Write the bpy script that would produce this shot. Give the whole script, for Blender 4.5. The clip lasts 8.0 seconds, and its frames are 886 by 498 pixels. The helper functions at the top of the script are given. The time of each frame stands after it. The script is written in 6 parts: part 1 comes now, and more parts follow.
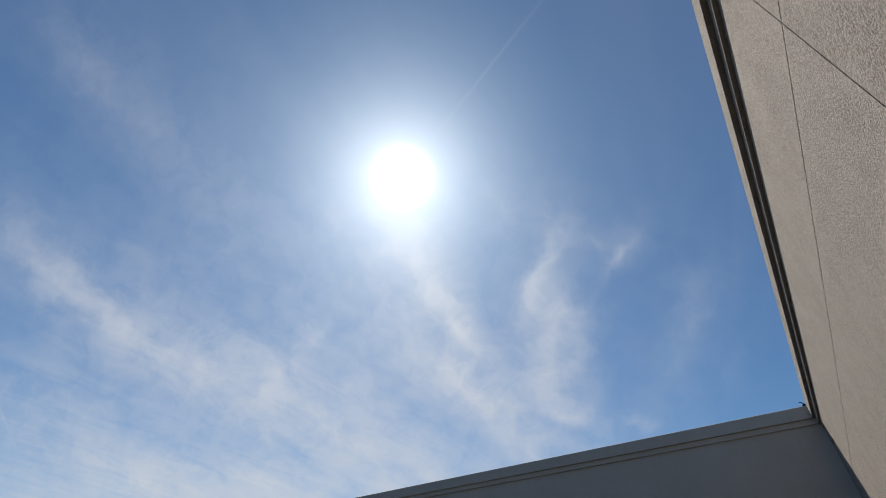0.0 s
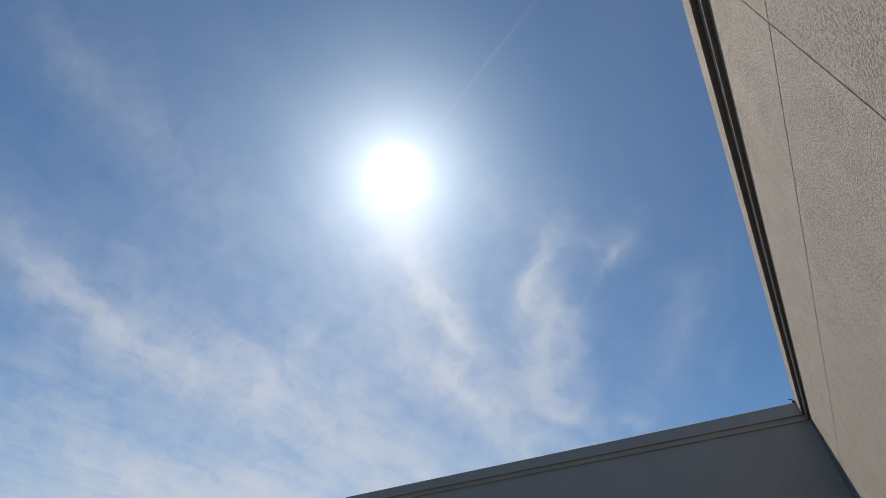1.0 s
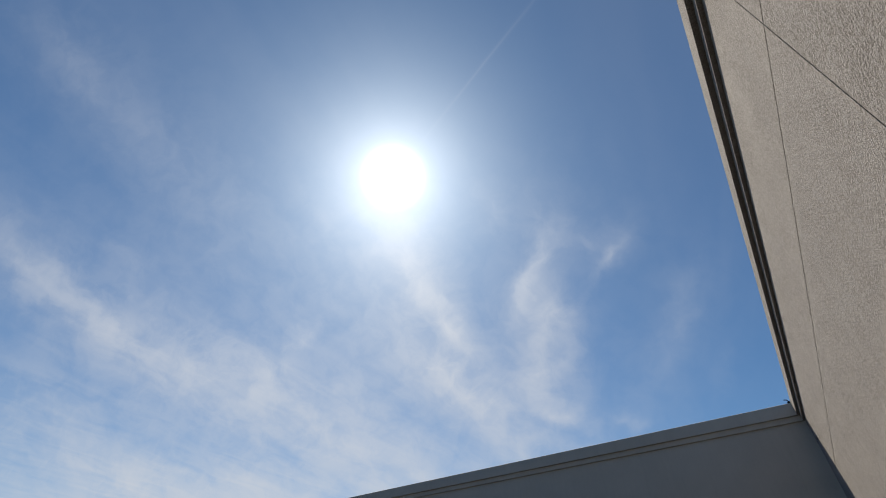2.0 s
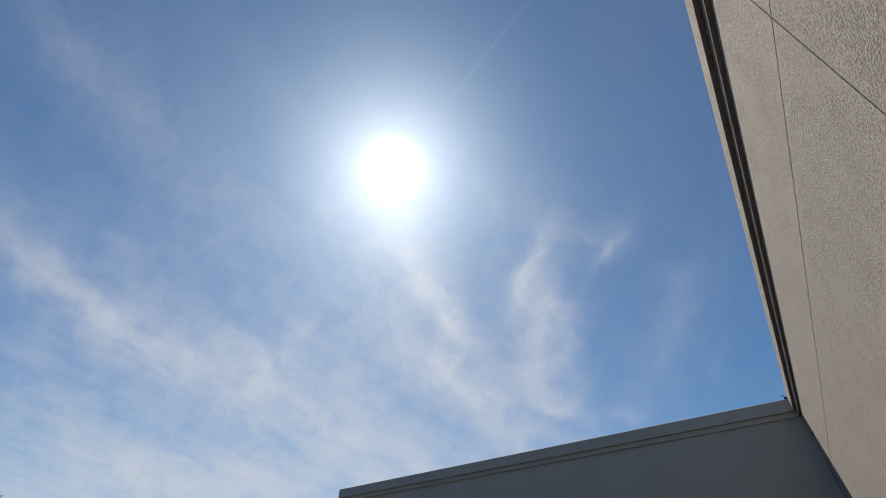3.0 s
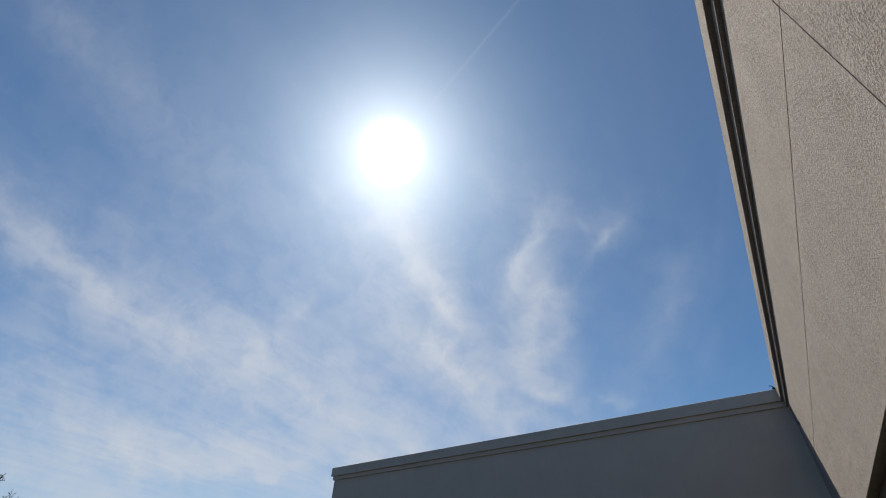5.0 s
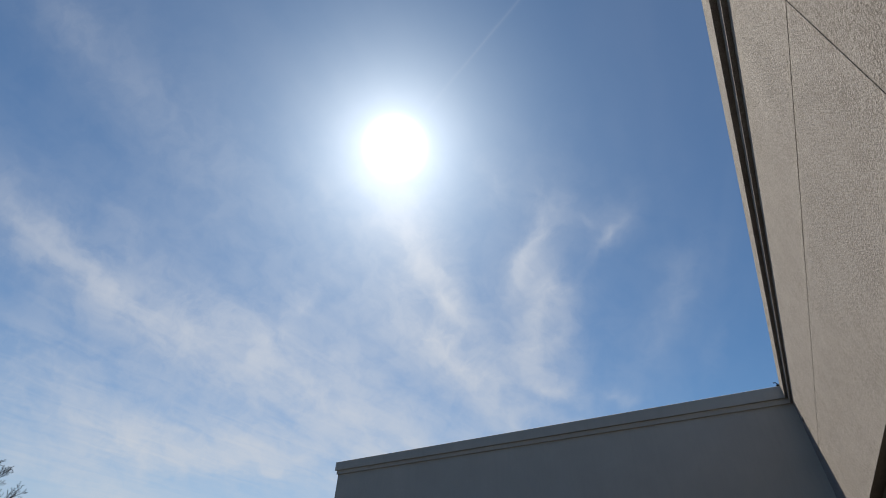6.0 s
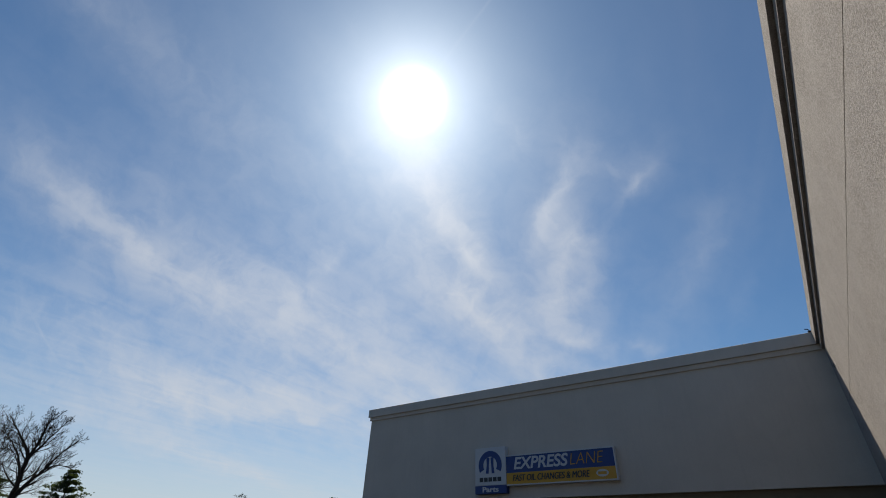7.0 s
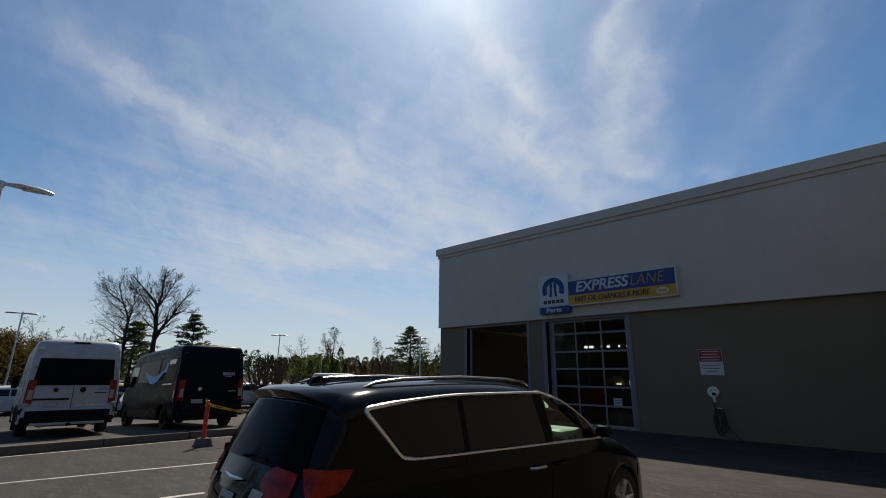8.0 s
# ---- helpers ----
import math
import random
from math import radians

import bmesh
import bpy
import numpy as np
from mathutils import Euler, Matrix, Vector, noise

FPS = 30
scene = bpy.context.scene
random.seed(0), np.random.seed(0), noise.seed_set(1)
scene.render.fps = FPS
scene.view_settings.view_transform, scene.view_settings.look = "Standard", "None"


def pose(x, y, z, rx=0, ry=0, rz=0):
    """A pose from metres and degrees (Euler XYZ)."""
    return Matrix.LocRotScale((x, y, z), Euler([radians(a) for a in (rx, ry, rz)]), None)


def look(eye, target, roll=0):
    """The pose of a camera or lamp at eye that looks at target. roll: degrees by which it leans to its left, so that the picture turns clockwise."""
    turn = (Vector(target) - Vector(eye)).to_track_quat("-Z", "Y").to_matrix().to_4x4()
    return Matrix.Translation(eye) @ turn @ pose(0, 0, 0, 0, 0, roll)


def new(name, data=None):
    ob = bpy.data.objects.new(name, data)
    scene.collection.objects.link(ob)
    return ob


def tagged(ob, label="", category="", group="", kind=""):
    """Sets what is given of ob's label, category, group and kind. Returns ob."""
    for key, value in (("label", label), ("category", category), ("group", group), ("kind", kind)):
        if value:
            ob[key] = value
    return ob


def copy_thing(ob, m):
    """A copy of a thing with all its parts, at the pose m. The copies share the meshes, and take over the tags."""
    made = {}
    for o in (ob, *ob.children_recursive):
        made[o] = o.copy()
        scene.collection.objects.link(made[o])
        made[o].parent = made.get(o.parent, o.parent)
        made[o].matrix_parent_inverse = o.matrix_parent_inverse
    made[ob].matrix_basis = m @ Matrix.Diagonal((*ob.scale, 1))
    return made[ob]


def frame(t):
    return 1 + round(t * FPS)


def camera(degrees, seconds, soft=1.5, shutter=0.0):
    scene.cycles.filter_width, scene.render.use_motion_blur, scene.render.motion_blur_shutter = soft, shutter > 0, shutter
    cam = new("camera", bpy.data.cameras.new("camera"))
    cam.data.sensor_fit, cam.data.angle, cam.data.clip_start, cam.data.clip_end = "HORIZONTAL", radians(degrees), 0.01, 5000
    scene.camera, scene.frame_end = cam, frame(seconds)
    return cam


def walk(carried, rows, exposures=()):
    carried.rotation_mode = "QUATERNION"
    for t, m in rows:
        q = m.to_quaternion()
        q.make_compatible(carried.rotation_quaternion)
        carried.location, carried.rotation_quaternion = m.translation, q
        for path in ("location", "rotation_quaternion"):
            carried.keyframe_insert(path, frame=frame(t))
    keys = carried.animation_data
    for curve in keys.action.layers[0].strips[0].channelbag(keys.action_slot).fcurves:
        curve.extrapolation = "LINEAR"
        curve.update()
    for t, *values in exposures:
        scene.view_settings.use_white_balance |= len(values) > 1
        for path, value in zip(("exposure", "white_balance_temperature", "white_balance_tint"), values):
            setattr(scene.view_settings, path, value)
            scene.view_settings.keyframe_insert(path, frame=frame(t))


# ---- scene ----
cam = camera(87.48, 8.0, soft=1.0)

# ---- camera: held overhead at arm's length, tipping down towards the lot at the end ----
ROWS = (
    (0.0, 0.041, 0.014, 1.815, 35.67, 43.37, 1.48),
    (0.5, 0.052, 0.016, 1.765, 35.40, 43.46, 1.20),
    (1.0, 0.056, 0.019, 1.773, 34.74, 43.32, 0.86),
    (1.5, 0.064, 0.026, 1.780, 34.21, 43.54, 0.35),
    (3.0, 0.046, 0.052, 1.832, 34.02, 42.51, 0.92),
    (3.5, 0.036, 0.048, 1.834, 33.95, 41.93, 1.02),
    (4.0, 0.038, 0.053, 1.842, 33.64, 41.81, 1.28),
    (4.5, 0.030, 0.039, 1.835, 33.15, 41.16, 1.65),
    (6.0, 0.040, 0.057, 1.823, 33.96, 40.10, 2.35),
    (6.5, -0.008, 0.010, 1.778, 34.04, 39.62, 2.07),
    (7.0, 0.013, 0.032, 1.803, 37.17, 34.41, 2.73),
    (7.5, -0.045, -0.036, 1.811, 39.93, 26.66, 2.40),
    (7.7, -0.083, -0.060, 1.757, 41.33, 22.01, 1.59),
    (7.8, -0.096, -0.055, 1.732, 42.24, 19.00, 1.15),
    (8.0, -0.082, -0.078, 1.648, 43.79, 15.22, 0.61),
)
EXPO = 0.0
walk(cam, [(t, pose(x, y, z, 90 + p, 0, w) @ pose(0, 0, 0, 0, 0, r)) for t, x, y, z, w, p, r in ROWS],
     [(0.0, EXPO), (8.0, EXPO)])

# ---- sun and sky ----
SUN_AZ, SUN_EL = 44.1, 51.8            # degrees to the left of +y, above the horizon
SUN = Vector((-math.sin(radians(SUN_AZ)) * math.cos(radians(SUN_EL)), math.cos(radians(SUN_AZ)) * math.cos(radians(SUN_EL)), math.sin(radians(SUN_EL))))
lamp = bpy.data.lights.new("sun", "SUN")
lamp.energy, lamp.angle, lamp.color = 5.0, radians(0.53), (1.0, 0.89, 0.74)
new("sun", lamp).matrix_world = look(SUN * 100, (0, 0, 0))


class Nodes:
    """A short way to wire shader nodes."""

    def __init__(self, tree):
        self.tree = tree

    def add(self, kind, **settings):
        node = self.tree.nodes.new(kind)
        for key, value in settings.items():
            setattr(node, key, value)
        return node

    def put(self, socket, value):
        if hasattr(value, "is_output"):
            self.tree.links.new(value, socket)
        else:
            socket.default_value = value

    def math(self, op, a, b=0.0, c=0.0, clamp=False):
        node = self.add("ShaderNodeMath", operation=op, use_clamp=clamp)
        for socket, value in zip(node.inputs, (a, b, c)):
            self.put(socket, value)
        return node.outputs[0]

    def ramp(self, value, lo, hi, to_lo=0.0, to_hi=1.0, smooth=True):
        node = self.add("ShaderNodeMapRange", interpolation_type="SMOOTHSTEP" if smooth else "LINEAR")
        for socket, v in zip(node.inputs, (value, lo, hi, to_lo, to_hi)):
            self.put(socket, v)
        return node.outputs[0]

    def noise(self, vector, scale, detail=4.0, rough=0.55, distort=0.0):
        node = self.add("ShaderNodeTexNoise")
        if vector is not None:
            self.put(node.inputs["Vector"], vector)
        for key, v in (("Scale", scale), ("Detail", detail), ("Roughness", rough), ("Distortion", distort)):
            node.inputs[key].default_value = v
        return node.outputs[0]

    def mapping(self, vector, loc=(0, 0, 0), rot=(0, 0, 0), scale=(1, 1, 1), kind="POINT"):
        node = self.add("ShaderNodeMapping", vector_type=kind)
        for socket, v in zip(node.inputs, (vector, loc, [radians(a) for a in rot], scale)):
            self.put(socket, v)
        return node.outputs[0]

    def mix(self, fac, a, b, blend="MIX"):
        node = self.add("ShaderNodeMix", data_type="RGBA", blend_type=blend)
        for i, v in ((0, fac), (6, a), (7, b)):
            self.put(node.inputs[i], v)
        return node.outputs[2]


def make_sky():
    world = bpy.data.worlds.new("sky")
    scene.world = world
    world.use_nodes = True
    n = Nodes(world.node_tree)
    back = world.node_tree.nodes["Background"]
    sky = n.add("ShaderNodeTexSky", sky_type="NISHITA", sun_disc=False)
    sky.sun_elevation, sky.sun_rotation = radians(SUN_EL), radians(-SUN_AZ)
    sky.air_density, sky.dust_density, sky.ozone_density = 1.0, 0.45, 1.6
    way = n.add("ShaderNodeTexCoord").outputs["Generated"]
    xyz = n.add("ShaderNodeSeparateXYZ")
    n.put(xyz.inputs[0], way)
    up = n.math("MAXIMUM", xyz.outputs[2], 0.05)
    layer = n.add("ShaderNodeCombineXYZ")            # place on the flat cirrus layer, for the grain of the ice
    n.put(layer.inputs[0], n.math("DIVIDE", xyz.outputs[0], up))
    n.put(layer.inputs[1], n.math("DIVIDE", xyz.outputs[1], up))
    flat = layer.outputs[0]
    # chart of the south-western sky, on which the single clouds are laid out
    turn = Euler((radians(90 + 41.93), 0, radians(33.95))).to_matrix() @ Matrix.Rotation(radians(1.02), 3, "Z")

    def along(axis):
        node = n.add("ShaderNodeVectorMath", operation="DOT_PRODUCT")
        n.put(node.inputs[0], way)
        node.inputs[1].default_value = turn @ Vector(axis)
        return node.outputs["Value"]

    ahead = along((0, 0, -1))
    deep = n.math("MAXIMUM", ahead, 0.08)
    spot = n.add("ShaderNodeCombineXYZ")
    n.put(spot.inputs[0], n.math("DIVIDE", along((1, 0, 0)), deep))
    n.put(spot.inputs[1], n.math("DIVIDE", along((0, 1, 0)), deep))
    place = spot.outputs[0]

    def warped(vector, scale, amount, detail):
        node = n.add("ShaderNodeTexNoise")
        n.put(node.inputs["Vector"], vector)
        node.inputs["Scale"].default_value, node.inputs["Detail"].default_value = scale, detail
        shift = n.add("ShaderNodeVectorMath", operation="MULTIPLY_ADD")
        n.put(shift.inputs[0], node.outputs[1])
        shift.inputs[1].default_value, shift.inputs[2].default_value = (amount, amount, 0.0), (-amount / 2, -amount / 2, 0.0)
        moved = n.add("ShaderNodeVectorMath", operation="ADD")
        n.put(moved.inputs[0], vector)
        n.put(moved.inputs[1], shift.outputs[0])
        return moved.outputs[0]

    ragged = warped(warped(place, 4.0, 0.055, 2.0), 15.0, 0.065, 6.0)
    total = [None]

    def streak(x, y, long, wide, angle, dense, src=None):
        m = n.mapping(src or ragged, (x, y, 0), (0, 0, angle), (long, wide, 1), "TEXTURE")
        square = n.add("ShaderNodeVectorMath", operation="DOT_PRODUCT")
        n.put(square.inputs[0], m)
        n.put(square.inputs[1], m)
        soft = n.math("POWER", n.math("MULTIPLY_ADD", square.outputs["Value"], 0.95, 1.0), -1.6)   # a core with a wide thin fringe
        total[0] = n.math("MULTIPLY_ADD", soft, dense, 0.0 if total[0] is None else total[0])

    streak(-0.884, -0.017, 0.183, 0.063, -42, 0.40)
    streak(-0.725, -0.131, 0.116, 0.037, -40, 0.42)
    streak(-0.554, -0.237, 0.244, 0.097, -28, 0.60)
    streak(-0.420, -0.233, 0.116, 0.044, -30, 0.36)
    streak(-0.292, -0.334, 0.220, 0.110, -26, 0.55)
    streak(-0.127, -0.444, 0.171, 0.088, -20, 0.55)
    streak(-0.542, -0.477, 0.342, 0.067, -5, 0.50)
    streak(-0.859, -0.304, 0.232, 0.110, -18, 0.29)
    streak(-0.322, -0.157, 0.063, 0.029, 38, 0.34)
    streak(-0.225, -0.261, 0.110, 0.029, -15, 0.19)
    streak(-0.786, -0.402, 0.183, 0.059, -8, 0.23)
    streak(-0.658, 0.276, 0.305, 0.080, -50, 0.13)
    streak(-0.810, 0.465, 0.146, 0.073, -50, 0.11)
    streak(-0.469, 0.123, 0.232, 0.110, -55, 0.10)
    streak(-0.664, 0.013, 0.085, 0.044, -40, 0.10)
    streak(-0.609, -0.109, 0.073, 0.032, -45, 0.16)
    streak(-0.225, -0.035, 0.183, 0.159, -50, 0.13)
    streak(-0.255, 0.087, 0.085, 0.022, -48, 0.08)
    streak(-0.078, 0.013, 0.122, 0.063, -62, 0.44)
    streak(-0.023, -0.087, 0.098, 0.040, -58, 0.69)
    streak(0.022, -0.151, 0.051, 0.030, -50, 0.61)
    streak(-0.020, -0.221, 0.071, 0.055, -28, 0.60)
    streak(0.034, -0.261, 0.104, 0.041, -42, 0.81)
    streak(0.088, -0.306, 0.073, 0.036, -42, 0.53)
    streak(0.142, -0.402, 0.122, 0.076, -45, 0.34)
    streak(-0.115, -0.157, 0.110, 0.091, -60, 0.24)
    streak(0.209, 0.056, 0.073, 0.037, -82, 0.20)
    streak(0.199, -0.017, 0.081, 0.026, 66, 0.43)
    streak(0.172, -0.074, 0.061, 0.021, 70, 0.47)
    streak(0.237, -0.103, 0.039, 0.024, -20, 0.66)
    streak(0.205, -0.184, 0.081, 0.034, 80, 0.56)
    streak(0.212, -0.243, 0.049, 0.024, 15, 0.66)
    streak(0.245, -0.333, 0.049, 0.021, -10, 0.66)
    streak(0.264, -0.194, 0.116, 0.044, -80, 0.22)
    streak(0.203, -0.298, 0.085, 0.039, -50, 0.25)
    streak(0.361, 0.001, 0.039, 0.015, 44, 0.34)
    streak(0.306, 0.032, 0.054, 0.017, -14, 0.14)
    streak(0.367, 0.050, 0.073, 0.049, 30, 0.09)
    streak(0.489, -0.182, 0.146, 0.051, 62, 0.13)
    streak(0.502, -0.072, 0.061, 0.037, 50, 0.08)
    streak(0.398, -0.348, 0.042, 0.015, -10, 0.18)
    streak(0.276, -0.420, 0.110, 0.037, -10, 0.18)
    streak(0.103, 0.117, 0.061, 0.042, -60, 0.25)
    streak(0.605, -0.243, 0.073, 0.024, 70, 0.05)
    streak(-0.481, -0.497, 0.268, 0.060, -7, 0.48)
    streak(-0.703, -0.452, 0.106, 0.049, -12, 0.27)
    streak(-0.774, -0.561, 0.246, 0.032, -22, 0.27)
    streak(-0.553, -0.661, 0.201, 0.026, -22, 0.19)
    streak(-1.313, -0.352, 0.179, 0.071, -14, 0.21)
    streak(-1.372, -0.482, 0.172, 0.044, -14, 0.19)
    streak(-1.004, -0.304, 0.177, 0.049, -19, 0.17)
    streak(-0.035, -0.473, 0.199, 0.059, -17, 0.20)
    fleece, total[0] = n.math("MULTIPLY", total[0], n.ramp(ahead, 0.1, 0.35)), None
    # fibres drawn out along the wind, and finer curdling across them
    blown = warped(flat, 1.9, 0.3, 3.0)
    fibre = n.noise(n.mapping(blown, rot=(0, 0, 97), scale=(1.3, 0.40, 1), kind="TEXTURE"), 1.9, 3.5, 0.55, 0.35)
    curd = n.noise(ragged, 13.0, 6.0, 0.62, 0.2)
    tex = n.math("ADD", n.math("MULTIPLY", n.ramp(fibre, 0.30, 0.74), 0.40), n.math("MULTIPLY", n.ramp(curd, 0.30, 0.70), 0.50))
    veil = n.ramp(n.noise(n.mapping(flat, rot=(0, 0, 99), scale=(2.2, 0.5, 1), kind="TEXTURE"), 1.0, 4.0, 0.58, 0.4), 0.40, 0.80, 0.0, 0.06)
    thick = n.math("ADD", n.math("MULTIPLY", fleece, n.math("ADD", tex, 0.42)), veil)
    dense = n.math("SUBTRACT", 1.0, n.math("EXPONENT", n.math("MULTIPLY", thick, -1.1)))
    for x, y, long, wide, angle, amount in ((-0.196, 0.433, 0.209, 0.0034, 159.3, 0.06), (-3.344, 0.653, 0.406, 0.012, 152.5, 0.08)):
        total[0] = None                              # two old contrails
        streak(x, y, long, wide, angle, amount, warped(flat, 9.0, 0.004, 2.0))
        dense = n.math("ADD", dense, total[0])
    haze = n.ramp(xyz.outputs[2], 0.30, 0.0, 0.0, 0.7)
    dense = n.math("MINIMUM", n.math("ADD", dense, haze), 0.92)
    dot = n.add("ShaderNodeVectorMath", operation="DOT_PRODUCT")
    n.put(dot.inputs[0], way)
    dot.inputs[1].default_value = SUN
    angle = n.math("MULTIPLY", n.math("ARCCOSINE", n.math("MINIMUM", dot.outputs["Value"], 1.0)), 57.29578)
    near = n.math("EXPONENT", n.math("MULTIPLY", angle, -1 / 14.0))
    # sunlit ice and haze: brighter towards the sun, dim away from it
    white = n.math("MULTIPLY_ADD", near, CLOUD_NEAR, n.ramp(angle, 65.0, 115.0, CLOUD_FAR, CLOUD_FAR * 0.42))
    cloud = n.mix(1.0, (1.0, 1.0, 1.0, 1), (0.925, 0.962, 1.025, 1), "MULTIPLY")
    vm = n.add("ShaderNodeVectorMath", operation="SCALE")
    n.put(vm.inputs[0], cloud)
    n.put(vm.inputs["Scale"], white)
    base = n.add("ShaderNodeVectorMath", operation="MULTIPLY")
    n.put(base.inputs[0], sky.outputs[0])
    base.inputs[1].default_value = SKY_GAIN
    col = n.mix(dense, base.outputs[0], vm.outputs[0])
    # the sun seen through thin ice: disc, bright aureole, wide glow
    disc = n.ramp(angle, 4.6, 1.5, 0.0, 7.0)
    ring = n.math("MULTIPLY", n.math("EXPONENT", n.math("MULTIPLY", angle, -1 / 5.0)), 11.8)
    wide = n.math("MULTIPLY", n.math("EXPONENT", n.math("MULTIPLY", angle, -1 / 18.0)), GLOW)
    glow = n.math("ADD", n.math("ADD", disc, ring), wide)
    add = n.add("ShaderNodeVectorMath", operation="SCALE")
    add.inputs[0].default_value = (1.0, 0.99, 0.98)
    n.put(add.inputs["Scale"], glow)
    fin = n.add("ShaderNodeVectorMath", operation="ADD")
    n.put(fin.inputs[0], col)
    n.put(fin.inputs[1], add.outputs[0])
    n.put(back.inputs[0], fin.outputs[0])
    back.inputs[1].default_value = 0.10


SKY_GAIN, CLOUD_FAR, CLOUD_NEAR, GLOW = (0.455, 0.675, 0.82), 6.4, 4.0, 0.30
make_sky()

# ---- materials ----
MATS = {}


def material(name, color, rough=0.6, metal=0.0, vary=0.15, scale=3.0, fine=40.0, bump=0.0, bump_scale=60.0, spec=0.5, coat=0.0, streaks=0.0, random_tint=0.0, stain=None):
    """A procedural surface: base colour with coarse stains and fine grain, relief and uneven gloss."""
    m = bpy.data.materials.new(name)
    m.use_nodes = True
    n = Nodes(m.node_tree)
    b = m.node_tree.nodes["Principled BSDF"]
    where = n.add("ShaderNodeTexCoord").outputs["Object"]
    coarse = n.noise(where, scale, 5.0, 0.6, 0.3)
    grain = n.noise(where, fine, 4.0, 0.65)
    value = n.math("ADD", n.ramp(coarse, 0.3, 0.7, 1 - vary, 1 + vary, False), n.ramp(grain, 0.3, 0.7, -vary * 0.7, vary * 0.7, False))
    if streaks:
        run = n.noise(n.mapping(where, scale=(6, 6, 0.35)), 1.5, 4.0, 0.6)
        value = n.math("MULTIPLY", value, n.ramp(run, 0.45, 0.75, 1.0, 1 - streaks))
    if random_tint:
        info = n.add("ShaderNodeObjectInfo")
        value = n.math("MULTIPLY", value, n.ramp(info.outputs["Random"], 0, 1, 1 - random_tint, 1 + random_tint, False))
    base = (*color, 1)
    if stain:
        base = n.mix(n.ramp(n.noise(where, scale * 0.6, 6.0, 0.65, 0.6), 0.48, 0.68), base, (*stain, 1))
    vm = n.add("ShaderNodeVectorMath", operation="SCALE")
    n.put(vm.inputs[0], base if hasattr(base, "is_output") else base[:3])
    n.put(vm.inputs["Scale"], value)
    n.put(b.inputs["Base Color"], vm.outputs[0])
    n.put(b.inputs["Roughness"], n.ramp(coarse, 0.3, 0.7, max(rough - 0.08, 0.02), min(rough + 0.08, 1.0), False))
    b.inputs["Metallic"].default_value, b.inputs["Specular IOR Level"].default_value, b.inputs["Coat Weight"].default_value = metal, spec, coat
    b.inputs["Coat Roughness"].default_value = 0.04
    if bump:
        bn = n.add("ShaderNodeBump")
        bn.inputs["Strength"].default_value, bn.inputs["Distance"].default_value = 1.0, bump
        n.put(bn.inputs["Height"], n.noise(where, bump_scale, 5.0, 0.6, 0.4))
        n.put(b.inputs["Normal"], bn.outputs[0])
    MATS[name] = m
    return m


def stucco(name, color, coarse=1.0):
    """Sprayed acrylic stucco: clotted grains of two sizes, faint trowel sweeps and rain marks. coarse: how rough the spray is."""
    m = material(name, color, 0.9, vary=0.05, scale=0.9, fine=70.0, streaks=0.04, spec=0.25)
    n = Nodes(m.node_tree)
    b = m.node_tree.nodes["Principled BSDF"]
    where = n.add("ShaderNodeTexCoord").outputs["Object"]
    clots = n.ramp(n.noise(where, 52.0, 3.0, 0.6, 0.1), 0.40, 0.60)
    grains = n.ramp(n.noise(where, 110.0, 2.0, 0.6), 0.36, 0.64)
    patch = n.ramp(n.noise(where, 2.2, 5.0, 0.65), 0.32, 0.68, 0.72, 1.0)
    sweep = n.ramp(n.noise(n.mapping(where, rot=(38, 0, 0), scale=(1, 0.5, 9), kind="POINT"), 1.1, 3.0, 0.5, 1.2), 0.62, 0.68)
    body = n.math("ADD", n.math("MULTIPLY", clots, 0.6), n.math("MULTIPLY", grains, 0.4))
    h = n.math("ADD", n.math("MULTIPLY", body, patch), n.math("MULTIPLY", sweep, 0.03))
    bn = n.add("ShaderNodeBump")
    bn.inputs["Strength"].default_value, bn.inputs["Distance"].default_value = 1.0, 0.0055 * coarse
    n.put(bn.inputs["Height"], h)
    n.put(b.inputs["Normal"], bn.outputs[0])
    old = b.inputs["Base Color"].links[0].from_socket
    # shade between the grains put into the colour, deepest where the relief is low
    pit_shade = n.math("MULTIPLY", n.math("SUBTRACT", 1.0, body), n.math("MULTIPLY", patch, 0.86 * coarse))
    n.put(b.inputs["Base Color"], n.mix(pit_shade, old, (0.155, 0.137, 0.12, 1)))
    return m


